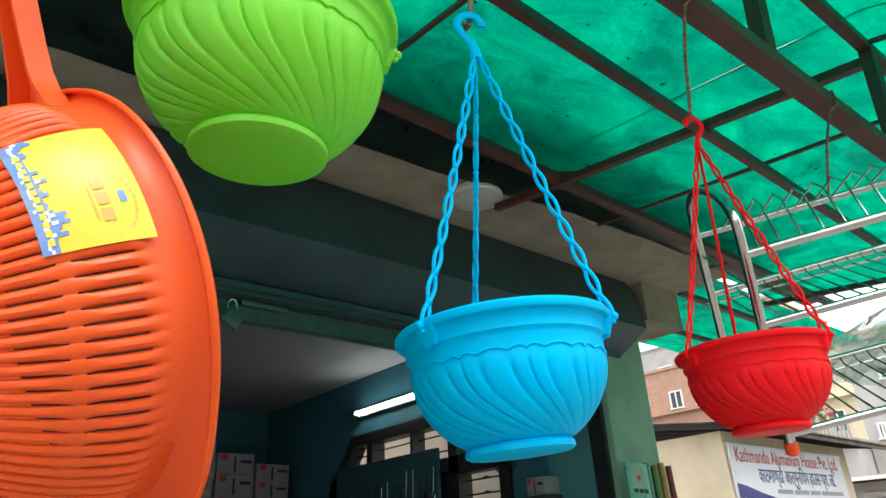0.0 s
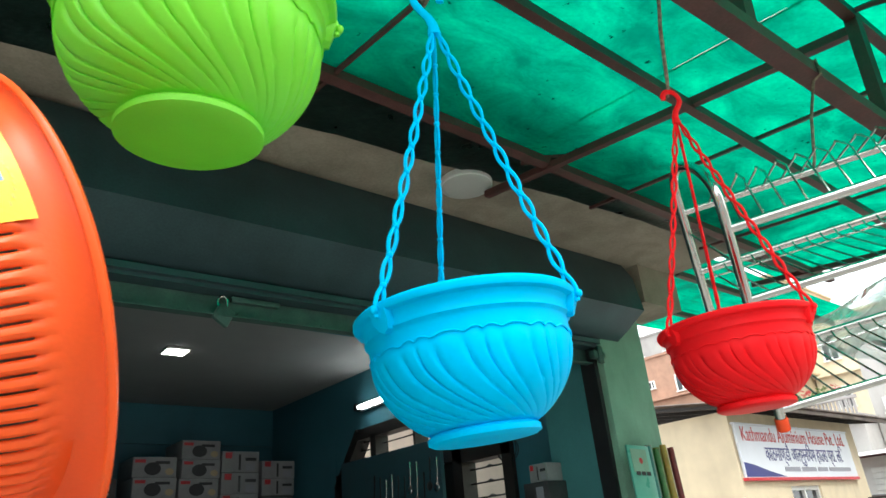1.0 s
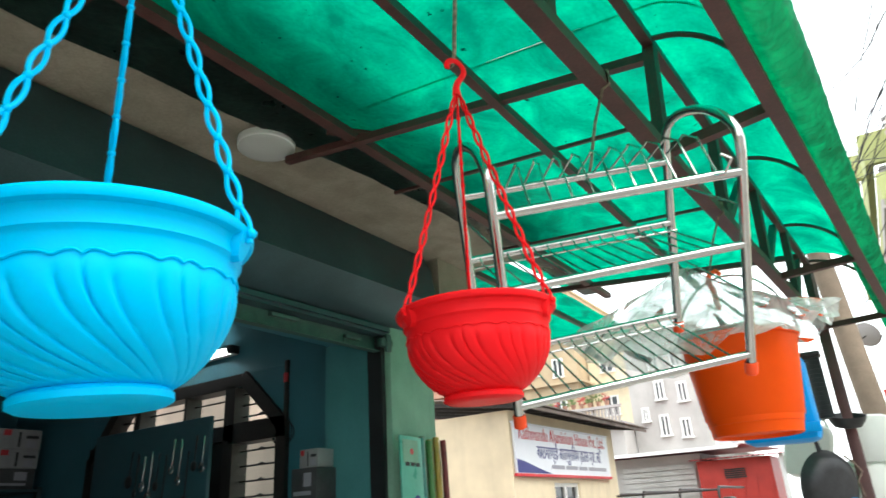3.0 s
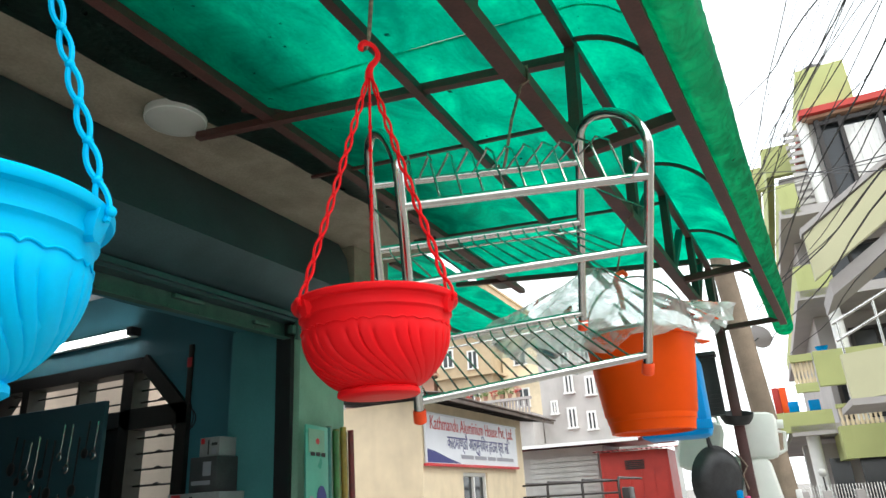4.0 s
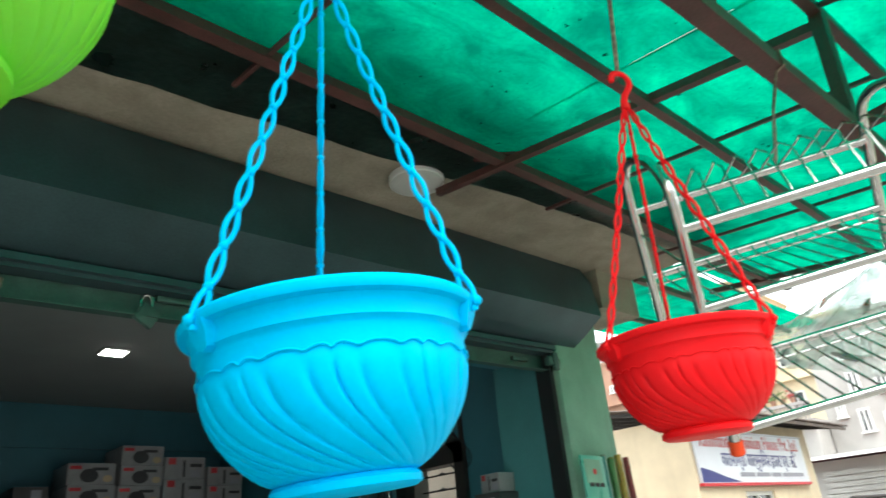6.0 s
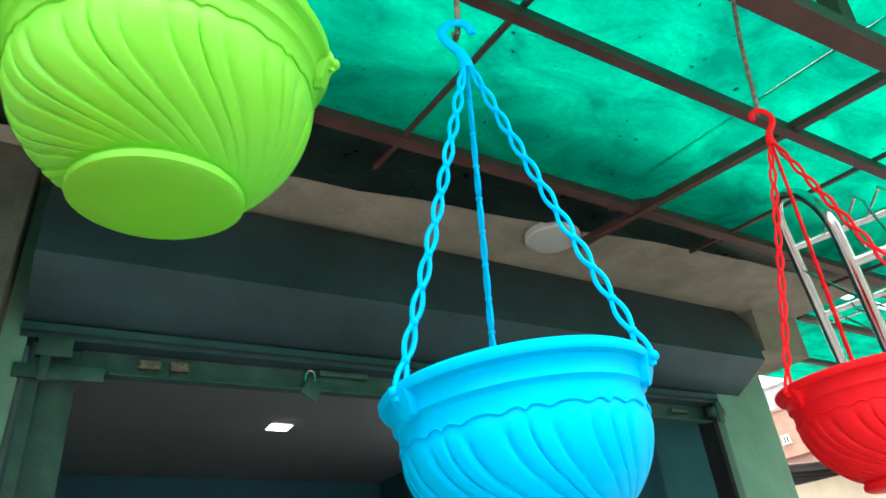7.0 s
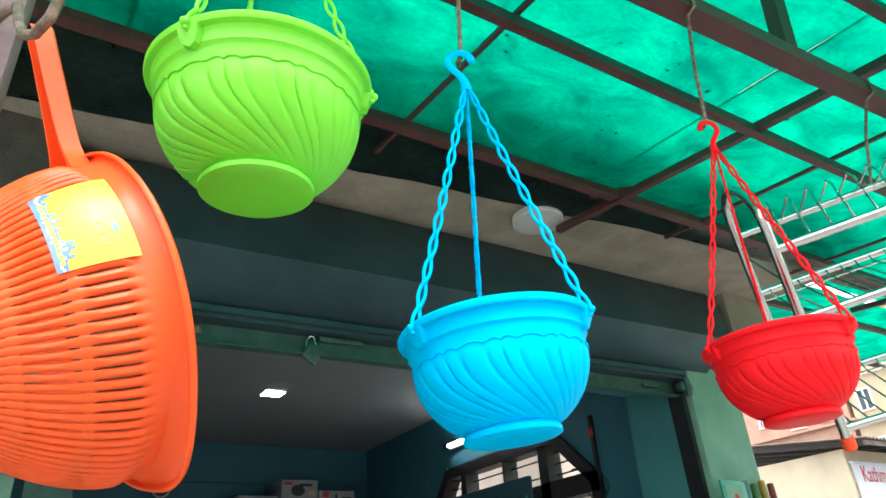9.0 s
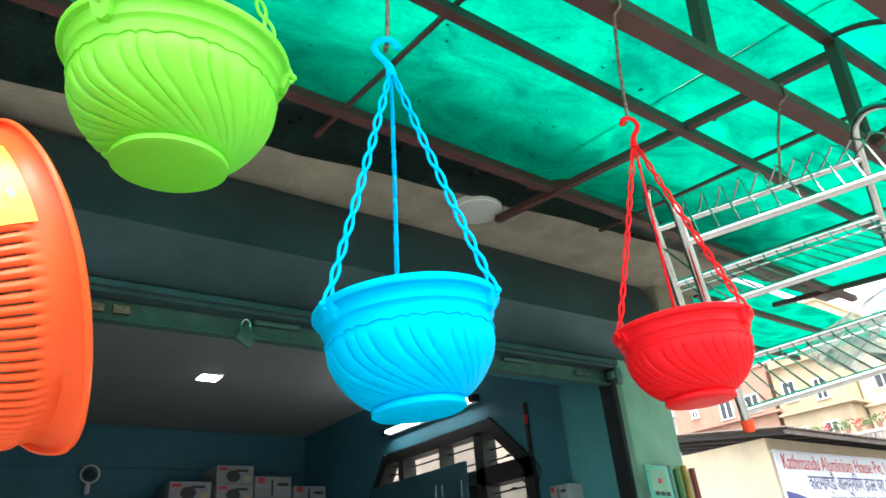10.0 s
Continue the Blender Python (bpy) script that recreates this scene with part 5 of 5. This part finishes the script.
house("grey_house", "grey cement-rendered house with white windows", 32, 42, 6.3, 9.7, 9.2, M_GREYWALL,
      ((7.05, 7.5, 5.9, 6.75), (8.05, 8.5, 6.1, 6.95), (7.15, 7.6, 4.35, 5.15), (8.05, 8.5, 4.5, 5.4), (8.9, 9.25, 5.2, 5.8), (7.1, 7.6, 7.5, 8.4), (8.1, 8.6, 7.5, 8.4), (7.1, 7.6, 2.0, 3.0)), ((33, 34.5, 4.4, 5.4), (36, 37.5, 4.4, 5.4)), (3.7,))
tr = thing("terrace_house", "grey house with a flat balustraded terrace and flower pots", "building")
part("wall", boxes(((30.5, 9.75, 0), (40, 13.2, 5.0))), M_GREYWALL, tr)
part("slab", boxes(((30.0, 9.6, 5.0), (40, 13.6, 5.15))), M_PALEWALL, tr)
for k in range(26):
    part("baluster", boxes(((30.05, 9.7 + 0.15 * k, 5.15), (30.13, 9.78 + 0.15 * k, 5.75))), M_PALEWALL, tr)
part("rail", boxes(((30.0, 9.6, 5.75), (30.18, 13.6, 5.87))), M_PALEWALL, tr)
for k in range(8):
    fp = thing("flower_pot", "small flower pot with a plant on the terrace wall", "flower pot", "terrace flower pots", pose(30.09, 10.2 + 0.4 * k, 5.872))
    part("pot", lathe(bmesh.new(), [(0.08, 0.0), (0.12, 0.2), (0.13, 0.21)], 12), M_BRICK, fp)
    lv = bmesh.new()
    rl = random.Random(k)
    for _ in range(26):
        c = Vector((rl.uniform(-0.16, 0.16), rl.uniform(-0.16, 0.16), 0.2 + rl.random() * 0.32))
        dx, dz = Vector((rl.uniform(-1, 1), rl.uniform(-1, 1), 0.3)).normalized() * 0.07, Vector((0, 0, 0.05))
        lv.faces.new([lv.verts.new(c + q) for q in (dx, dz, -dx, -dz)])
    part("leaves", lv, mat("pot_plant_leaf", (0.10, 0.16, 0.04) if k % 3 else (0.4, 0.06, 0.05), 0.6), fp)
house("ochre_house", "tall ochre painted house with white windows", 45, 55, 17.0, 21.3, 16.5, M_YELLOW,
      ((19.9, 20.8, 10.7, 12.0), (18.0, 18.8, 10.4, 11.7), (19.9, 20.8, 13.6, 15.0), (18.0, 18.9, 13.6, 15.0), (19.9, 20.8, 7.6, 9.0), (18.0, 18.9, 7.6, 9.0)), (), (9.8, 12.9))
house("cream_house", "cream rendered house with white windows", 47, 56, 11.5, 16.9, 13.2, M_CREAM,
      ((15.0, 16.0, 10.6, 11.8), (13.0, 14.0, 10.6, 11.8), (15.0, 16.0, 7.6, 8.9), (13.0, 14.0, 7.6, 8.9)), (), (9.6,))
house("brick_house", "pinkish brick house with small windows", 45, 56, 21.6, 29.2, 13.4, M_BRICK,
      ((27.2, 27.75, 11.2, 11.75), (24.5, 25.5, 10.6, 11.8), (22.5, 23.5, 10.6, 11.8)), (), (10.2,))
house("white_house", "white topped house behind the brick house", 58, 66, 25, 40, 19.0, M_PALEWALL,
      ((35.5, 37.0, 15.6, 17.2), (32, 33.5, 15.6, 17.2), (28, 29.5, 15.6, 17.2)), (), (14.5,))

row = thing("shuttered_garage", "low garage with a grey roller shutter under a maroon iron roof", "building")
part("wall", boxes(((22.3, 4.95, 0), (30, 8.6, 3.0))), M_GREYWALL, row)
for k in range(17):
    part("shutter_slat", boxes(((22.2, 5.15, 0.1 + 0.155 * k), (22.295, 7.35, 0.235 + 0.155 * k))), M_SHUTTER, row)
rf = corrugated(-8.6, -3.6, 21.4, 3.08, 30, 3.35, 0.14, 0.02)
bmesh.ops.transform(rf, matrix=Matrix(((0, 1, 0, 0), (-1, 0, 0, 0), (0, 0, 1, 0), (0, 0, 0, 1))), verts=rf.verts[:])
part("roof", rf, M_TINRED, row, "faded maroon corrugated roof")
part("eave_board", boxes(((21.38, 3.7, 3.0), (21.42, 8.55, 3.10))), M_WINWHITE, row)
shed = thing("red_shed", "red painted sheet-metal shed with a louvre vent", "shed")
part("wall", boxes(((21.6, 2.95, 0), (24.5, 4.94, 2.72))), M_REDSHED, shed)
for k in range(5):
    part("louvre", boxes(((21.56, 3.66, 2.2 + 0.055 * k), (21.598, 4.22, 2.235 + 0.055 * k))), M_DARKWOOD, shed)
for k in range(6):
    part("seam", boxes(((21.575, 3.05 + 0.36 * k, 0.0), (21.598, 3.075 + 0.36 * k, 2.15))), M_REDSHED, shed)
rf = corrugated(-5.1, -2.4, 21.2, 2.74, 25, 2.95, 0.14, 0.02)
bmesh.ops.transform(rf, matrix=Matrix(((0, 1, 0, 0), (-1, 0, 0, 0), (0, 0, 1, 0), (0, 0, 0, 1))), verts=rf.verts[:])
part("roof", rf, M_TINRED, shed, "maroon corrugated roof")
part("corner_post", boxes(((21.4, 2.60, 0), (21.5, 2.72, 2.75))), M_WINWHITE, shed)

truck = thing("pickup_truck", "parked small truck with a bare tubular cage", "truck")
part("bed", boxes(((15.9, 3.3, 0.55), (19.0, 5.8, 1.15)), bevel=0.03), M_GREYWALL, truck)
for y in (3.35, 4.15, 4.95, 5.75):
    part("cage_rail", tubes(([(15.95, y, 1.15), (15.95, y, 1.78), (16.05, y, 1.9), (18.9, y, 1.9)], 0.03)), M_DARKWOOD, truck)
for z in (1.4, 1.6, 1.85):
    part("cage_rail", tubes(([(15.95, 3.35, z), (15.95, 5.75, z)], 0.022)), M_DARKWOOD, truck)
part("cab", boxes(((15.7, 3.1, 0.5), (16.4, 3.25, 1.7)), bevel=0.03), M_DARKWOOD, truck)
for x in (16.3, 18.4):
    for y in (3.35, 5.75):
        wl_ = lathe(bmesh.new(), [(0.1, -0.1), (0.28, -0.1), (0.3, -0.06), (0.3, 0.06), (0.28, 0.1), (0.1, 0.1)], 20)
        bmesh.ops.transform(wl_, matrix=pose(x, y, 0.3, 90), verts=wl_.verts[:])
        part("wheel", wl_, M_BLACK, truck)

# lime house with balconies
LH = thing("balcony_house", "four-storey lime and grey house with stacked balconies", "building")
part("wall", boxes(((14.6, -9.0, 0), (24, -1.0, 7.4))), M_PALEWALL, LH)
part("wall", boxes(((14.0, -9.0, 0), (14.58, -0.3, 2.2))), M_PALEWALL, LH, "pale ground-floor wall")
for z, y1 in ((2.30, -0.15), (4.50, -0.7), (6.0, -0.75)):
    part("slab", boxes(((13.0, -9.0, z), (24, y1, z + 0.16))), M_PALEWALL, LH)


def parapet(y0, y1, z0, z1, x=13.0, x1=24.0):
    part("parapet", boxes(((x, y0, z0), (x + 0.14, y1 - 0.141, z1))), M_LIMEWALL, LH)
    part("parapet", boxes(((x, y1 - 0.14, z0), (x1, y1, z1))), M_LIMEWALL, LH)


parapet(-0.80, 0.05, 2.36, 2.68)
parapet(-3.2, -0.81, 1.90, 2.38, 12.6, 14.0)
parapet(-1.30, -0.75, 4.54, 5.10)
parapet(-1.10, -0.79, 6.06, 6.64, 13.0)
parapet(-0.70, -0.47, 7.02, 7.50, 14.0)
parapet(-2.45, -1.63, 8.15, 9.05, 13.4, 16.0)
parapet(-1.34, -0.80, 7.45, 8.1, 14.5)
part("parapet", boxes(((13.0, -0.70, 2.98), (13.14, -0.36, 3.12))), M_LIMEWALL, LH)
part("rail", boxes(((13.0, -0.70, 3.48), (13.14, -0.36, 3.60))), M_LIMEWALL, LH)
part("parapet", boxes(((13.0, -2.2, 3.05), (13.14, -0.72, 3.62))), M_LIMEWALL, LH)
for k in range(6):
    bz = lathe(bmesh.new(), [(0.02, 0), (0.03, 0.05), (0.016, 0.12), (0.03, 0.26), (0.02, 0.36)], 8)
    bmesh.ops.translate(bz, vec=(13.07, -0.67 + 0.055 * k, 3.12), verts=bz.verts[:])
    part("baluster", bz, M_CREAM, LH)
for k in range(9):
    bz = lathe(bmesh.new(), [(0.02, 0), (0.03, 0.05), (0.016, 0.1), (0.03, 0.2), (0.02, 0.27)], 8)
    bmesh.ops.translate(bz, vec=(12.67, -1.40 + 0.065 * k, 2.38), verts=bz.verts[:])
    part("baluster", bz, M_CREAM, LH)
part("rail", boxes(((12.6, -1.5, 2.65), (12.74, -0.83, 2.71))), M_LIMEWALL, LH)
for y, z0, z1 in ((-1.22, 2.46, 4.5), (-1.5, 6.16, 7.9), (-0.45, 0.0, 2.3), (-2.6, 2.46, 4.5)):
    c = lathe(bmesh.new(), [(0.1, z0), (0.1, z1)], 16)
    bmesh.ops.translate(c, vec=(13.3, y, 0), verts=c.verts[:])
    part("column", c, M_WINWHITE, LH)
part("roof", boxes(((13.0, -4.5, 7.9), (16.5, -1.45, 8.02))), M_REDSHED, LH, "red-edged awning roof")
for k in range(12):
    part("roof_tile", boxes(((13.1 + 0.25 * k, -4.4, 7.84), (13.3 + 0.25 * k, -1.5, 7.895))), M_BRICK, LH)
for a0, a1, b0, b1 in ((-2.4, -1.5, 2.6, 4.2), (-4.2, -3.0, 4.8, 5.9), (-2.4, -1.3, 4.75, 5.8), (-1.9, -1.1, 2.6, 3.5)):
    w = part("window", boxes(((14.50, a0, b0), (14.598, a0 + 0.06, b1)), ((14.50, a1 - 0.06, b0), (14.598, a1, b1)), ((14.50, a0, b1 - 0.06), (14.598, a1, b1)), ((14.50, (a0 + a1) / 2 - 0.03, b0), (14.598, (a0 + a1) / 2 + 0.03, b1))), M_DARKWOOD, LH)
    part("pane", boxes(((14.55, a0 + 0.06, b0), (14.575, a1 - 0.06, b1 - 0.06))), M_GLASS, w)
# the curtained window under the red awning
part("wall", boxes(((13.32, -8.9, 6.162), (14.598, -1.62, 7.83))), M_GREYWALL, LH, "grey wall under the awning")
big = part("window", boxes(((13.16, -1.76, 6.17), (13.22, -1.68, 7.82)), ((13.16, -2.12, 6.17), (13.22, -2.05, 7.82)), ((13.16, -2.75, 6.17), (13.22, -2.68, 7.82)), ((13.16, -3.6, 6.17), (13.22, -3.52, 7.82)), ((13.165, -3.52, 7.70), (13.215, -1.76, 7.78))), M_DARKWOOD, LH, "dark wooden window frame")
part("pane", boxes(((13.29, -3.6, 6.17), (13.31, -1.68, 7.82))), M_GLASS, big)
for k in range(17):
    y = -3.48 + 0.08 * k
    part("curtain_fold", boxes(((13.235 + 0.012 * (k % 2), y, 6.3 + 0.03 * (k % 3)), (13.262 + 0.012 * (k % 2), y + 0.079, 7.62)), bevel=0.006), M_WHITE, big, "white curtain")
for k in range(11):
    part("slat", boxes(((13.3, -1.60, 6.3 + 0.14 * k), (13.34, -1.15, 6.38 + 0.14 * k))), M_GREYWALL, LH)
for a0, a1, b0, b1 in ((-0.95, -0.65, 1.2, 1.95), (-1.5, -1.1, 1.0, 1.95), (-2.3, -1.8, 0.9, 1.95)):
    part("door", boxes(((13.95, a0, b0), (13.998, a1, b1))), M_GLASS, LH)
tk = lathe(bmesh.new(), [(0.02, 0.45), (0.16, 0.43), (0.2, 0.35), (0.2, 0.0), (0.18, -0.02)], 18)
wt = thing("water_tank", "black plastic roof water tank", "water tank", m=pose(14.2, -2.05, 9.06))
part("tank", tk, M_BLACK, wt)
for k, (y, z, mm) in enumerate(((-0.05, 2.7, M_REDSHED), (-0.16, 2.7, M_ORANGE), (-0.30, 2.7, M_TANK), (-0.62, 2.7, M_TANK))):
    cl = thing("hung_cloth", ("dark red cloth", "orange cloth", "blue drum", "blue drum")[k] + " on the lime terrace", ("cloth", "cloth", "drum", "drum")[k], m=pose(13.25, y, z))
    part("cloth" if k < 2 else "drum", box(bmesh.new(), (-0.05, -0.05, 0), (0.05, 0.06 if k < 2 else 0.12, 0.42 if k < 2 else 0.17), 0.015), mm, cl)
basin = thing("basin", "sky blue plastic basin on the balcony wall", "basin", m=pose(13.07, -0.88, 3.62))
part("basin", lathe(bmesh.new(), [(0.07, 0.0), (0.10, 0.07), (0.105, 0.075)], 18), M_TANK, basin)
basin2 = copy_thing(basin, pose(12.67, -0.9, 2.71))
dish = thing("satellite_dish", "pale satellite dish on the house corner", "satellite dish", m=pose(12.6, 0.02, 3.9, 60, 0, 60))
part("dish", lathe(bmesh.new(), [(0.02, -0.05), (0.12, -0.03), (0.2, 0.01), (0.205, 0.012)], 22), M_PALEWALL, dish)
part("arm", tubes(([(0, 0, -0.05), (0.02, 0.02, -0.4)], 0.012), ([(0, -0.19, 0.0), (0, -0.02, 0.2)], 0.008)), M_BLACK, dish)
gl = thing("globe_lamp", "white globe lamp on a gate pillar", "lamp", m=pose(12.4, -0.42, 1.72))
gb = bmesh.new()
bmesh.ops.create_uvsphere(gb, u_segments=16, v_segments=10, radius=0.06)
part("globe", gb, M_LENS, gl)
part("stem", tubes(([(0, 0, -0.25), (0, 0, -0.05)], 0.012)), M_BLACK, gl)
fence = thing("gate_fence", "white pillared steel gate and fence before the house", "fence")
for y in (-0.12, -0.42, -0.85, -1.6):
    part("pillar", boxes(((12.3, y - 0.06, 0), (12.5, y + 0.06, 1.47)), bevel=0.01), M_PALEWALL, fence)
for k in range(40):
    part("rod", boxes(((12.4, -1.7 + 0.04 * k, 0.1), (12.412, -1.688 + 0.04 * k, 1.55))), M_STEEL, fence)

# nearer house with an outside stair
NH = thing("stair_house", "cream-lime house with an outside stair and balcony", "building")
part("wall", boxes(((9.6, -9, 0), (12.0, -2.6, 4.6))), M_CREAMLIME, NH)


def slope_panel(y0, za, y1, zb, drop, x0, x1, material):
    bm = bmesh.new()
    vs = [bm.verts.new((x, y, z)) for x in (x0, x1) for y, z in ((y0, za), (y1, zb), (y1, zb - drop), (y0, za - drop))]
    for f in ((0, 1, 2, 3), (7, 6, 5, 4), (0, 4, 5, 1), (1, 5, 6, 2), (2, 6, 7, 3), (3, 7, 4, 0)):
        bm.faces.new([vs[i] for i in f])
    bmesh.ops.recalc_face_normals(bm, faces=bm.faces[:])
    return bm


part("stair_parapet", slope_panel(-0.65, 4.36, -3.2, 6.05, 0.55, 9.0, 9.12, None), M_CREAMLIME, NH)
part("coping", slope_panel(-0.62, 4.44, -3.2, 6.13, 0.07, 8.97, 9.16, None), M_PALEWALL, NH)
part("stair_slab", slope_panel(-0.80, 3.80, -3.2, 5.4, 0.18, 9.12, 10.3, None), M_PALEWALL, NH)
part("balcony_parapet", slope_panel(-0.70, 2.92, -2.4, 3.05, 0.5, 9.0, 9.12, None), M_CREAMLIME, NH)
part("balcony_slab", boxes(((8.95, -2.4, 2.36), (10.2, -0.68, 2.43))), M_PALEWALL, NH)
for z in (0.16, 0.36):
    part("handrail", tubes(([(9.06, -0.70, 2.92 + z), (9.06, -2.4, 3.75 + z)], 0.018)), M_STEEL, NH)
for k in range(5):
    part("rail_post", tubes(([(9.06, -0.75 - 0.4 * k, 2.9 + 0.02 * k), (9.06, -0.75 - 0.4 * k, 3.3 + 0.19 * k)], 0.014)), M_STEEL, NH)

# pole and cables
pole = thing("utility_pole", "leaning weathered concrete utility pole", "pole")
part("shaft", tubes(([(7.6, 0.125, 0.0), (7.6, 0.16, 1.6), (7.6, 0.335, 4.4), (7.62, 0.48, 7.5)], [0.115, 0.11, 0.095, 0.085]), seg=14), M_POLE, pole)
part("meter_box", box(bmesh.new(), (7.40, 0.03, 1.46), (7.45, 0.08, 1.56), 0.006), M_WHITE, pole)
CAB = (((12, -0.37, 7.74), (5.5, -0.80, 5.14)), ((12, -0.56, 6.61), (5.5, -1.06, 5.03)), ((12, 0.06, 4.09), (5.5, -1.15, 4.99)), ((12, -0.10, 4.45), (5.5, -1.19, 4.82)),
       ((12, -0.10, 4.06), (5.5, -1.07, 4.31)), ((12, -0.12, 4.34), (5.5, -0.92, 3.69)), ((12, -0.11, 3.69), (5.5, -0.87, 3.49)), ((12, -0.39, 3.47), (5.5, -0.78, 3.12)),
       ((12, -0.11, 5.65), (5.5, -0.99, 5.06)), ((12, -0.33, 6.34), (5.5, -0.92, 5.09)), ((12, -0.15, 5.9), (5.5, -1.02, 5.2)), ((12, -0.2, 4.9), (5.5, -1.3, 4.6)), ((12, 0.0, 4.2), (5.5, -1.0, 3.75)), ((12, -0.05, 4.25), (5.5, -1.3, 4.2)))
for k, (p, q) in enumerate(CAB):
    p, q = Vector(p), Vector(q)
    q = p + (q - p) * 1.7
    c = thing("overhead_cable", "sagging black overhead cable strung along the street", "cable", "overhead cables")
    pts = [p.lerp(q, i / 16) + Vector((0, 0.05 * math.sin(i * 0.9 + k), -0.25 * (i / 16) * (1 - i / 16))) for i in range(17)]
    part("cable", tubes((pts, 0.005 if k % 3 else 0.008), seg=5), M_CABLE, c)

# a fan of thinner wires that meet in a tangle before the balconies
rng_w = random.Random(5)
TANGLE = Vector((7.0, -0.17, 4.29))
ENDS = ((5, -0.475, 4.687), (5, -0.642, 4.62), (5, -0.714, 4.543), (5, -0.887, 4.475), (5, -0.992, 4.249), (5, -0.818, 3.53), (5, -0.805, 3.472))
for k in range(13):
    e = Vector(ENDS[k % 7]) + Vector((0, rng_w.uniform(-0.06, 0.06), rng_w.uniform(-0.05, 0.05)))
    p = TANGLE + Vector((0, rng_w.uniform(-0.12, 0.10), rng_w.uniform(-0.12, 0.14)))
    d = e - p
    wire = thing("overhead_cable", "thin black overhead wire running into a tangle", "cable", "overhead cables")
    pts = [p + d * (-2.0 + 3.4 * i / 20) + Vector((0, 0.012 * math.sin(i * 1.3 + k), 0.02 * math.sin(i * 0.7 + 2 * k))) for i in range(21)]
    part("cable", tubes((pts, 0.0026 + 0.0018 * (k % 3 == 0)), seg=5), M_CABLE, wire)

SITE[0] = Matrix.Identity(4)
# garden wall and house side that the shop window looks on
yard = thing("yard_wall", "low beige plastered yard wall outside the shop window", "wall")
part("wall", boxes(((5.40, 4.9, 0.0), (5.55, 6.3, 2.62))), M_YARD, yard)
part("coping", boxes(((5.36, 4.9, 2.622), (5.59, 6.3, 2.67)), bevel=0.008), M_GREYWALL, yard)
house_side = thing("plastered_annexe", "beige plastered annexe beside the shop window", "building")
part("wall", boxes(((5.40, 6.31, 0.0), (7.0, 10.5, 3.9))), M_YARD, house_side)
part("parapet", boxes(((5.34, 6.31, 3.902), (7.0, 10.5, 4.02)), bevel=0.01), M_GREYWALL, house_side)

# unseen houses across the street behind the camera, added as enclosure and for reflections
house("opposite_house", "unseen pale rendered house, added across the street for reflections", -14, 7, -26, -17, 6.5, M_PALEWALL, (), ((-10, -8.5, 1, 2.3), (-6, -4.5, 1, 2.3), (-2, -0.5, 1, 2.3), (3, 4.5, 1, 2.3), (-10, -8.5, 4.2, 5.6), (-6, -4.5, 4.2, 5.6), (-2, -0.5, 4.2, 5.6), (3, 4.5, 4.2, 5.6)), (3.0, 6.0), side=1)
house("neighbour_house", "unseen brick house, added further down the street", -24, -9, 3.5, 14, 9.0, M_BRICK, (), (), (3.0, 6.0))
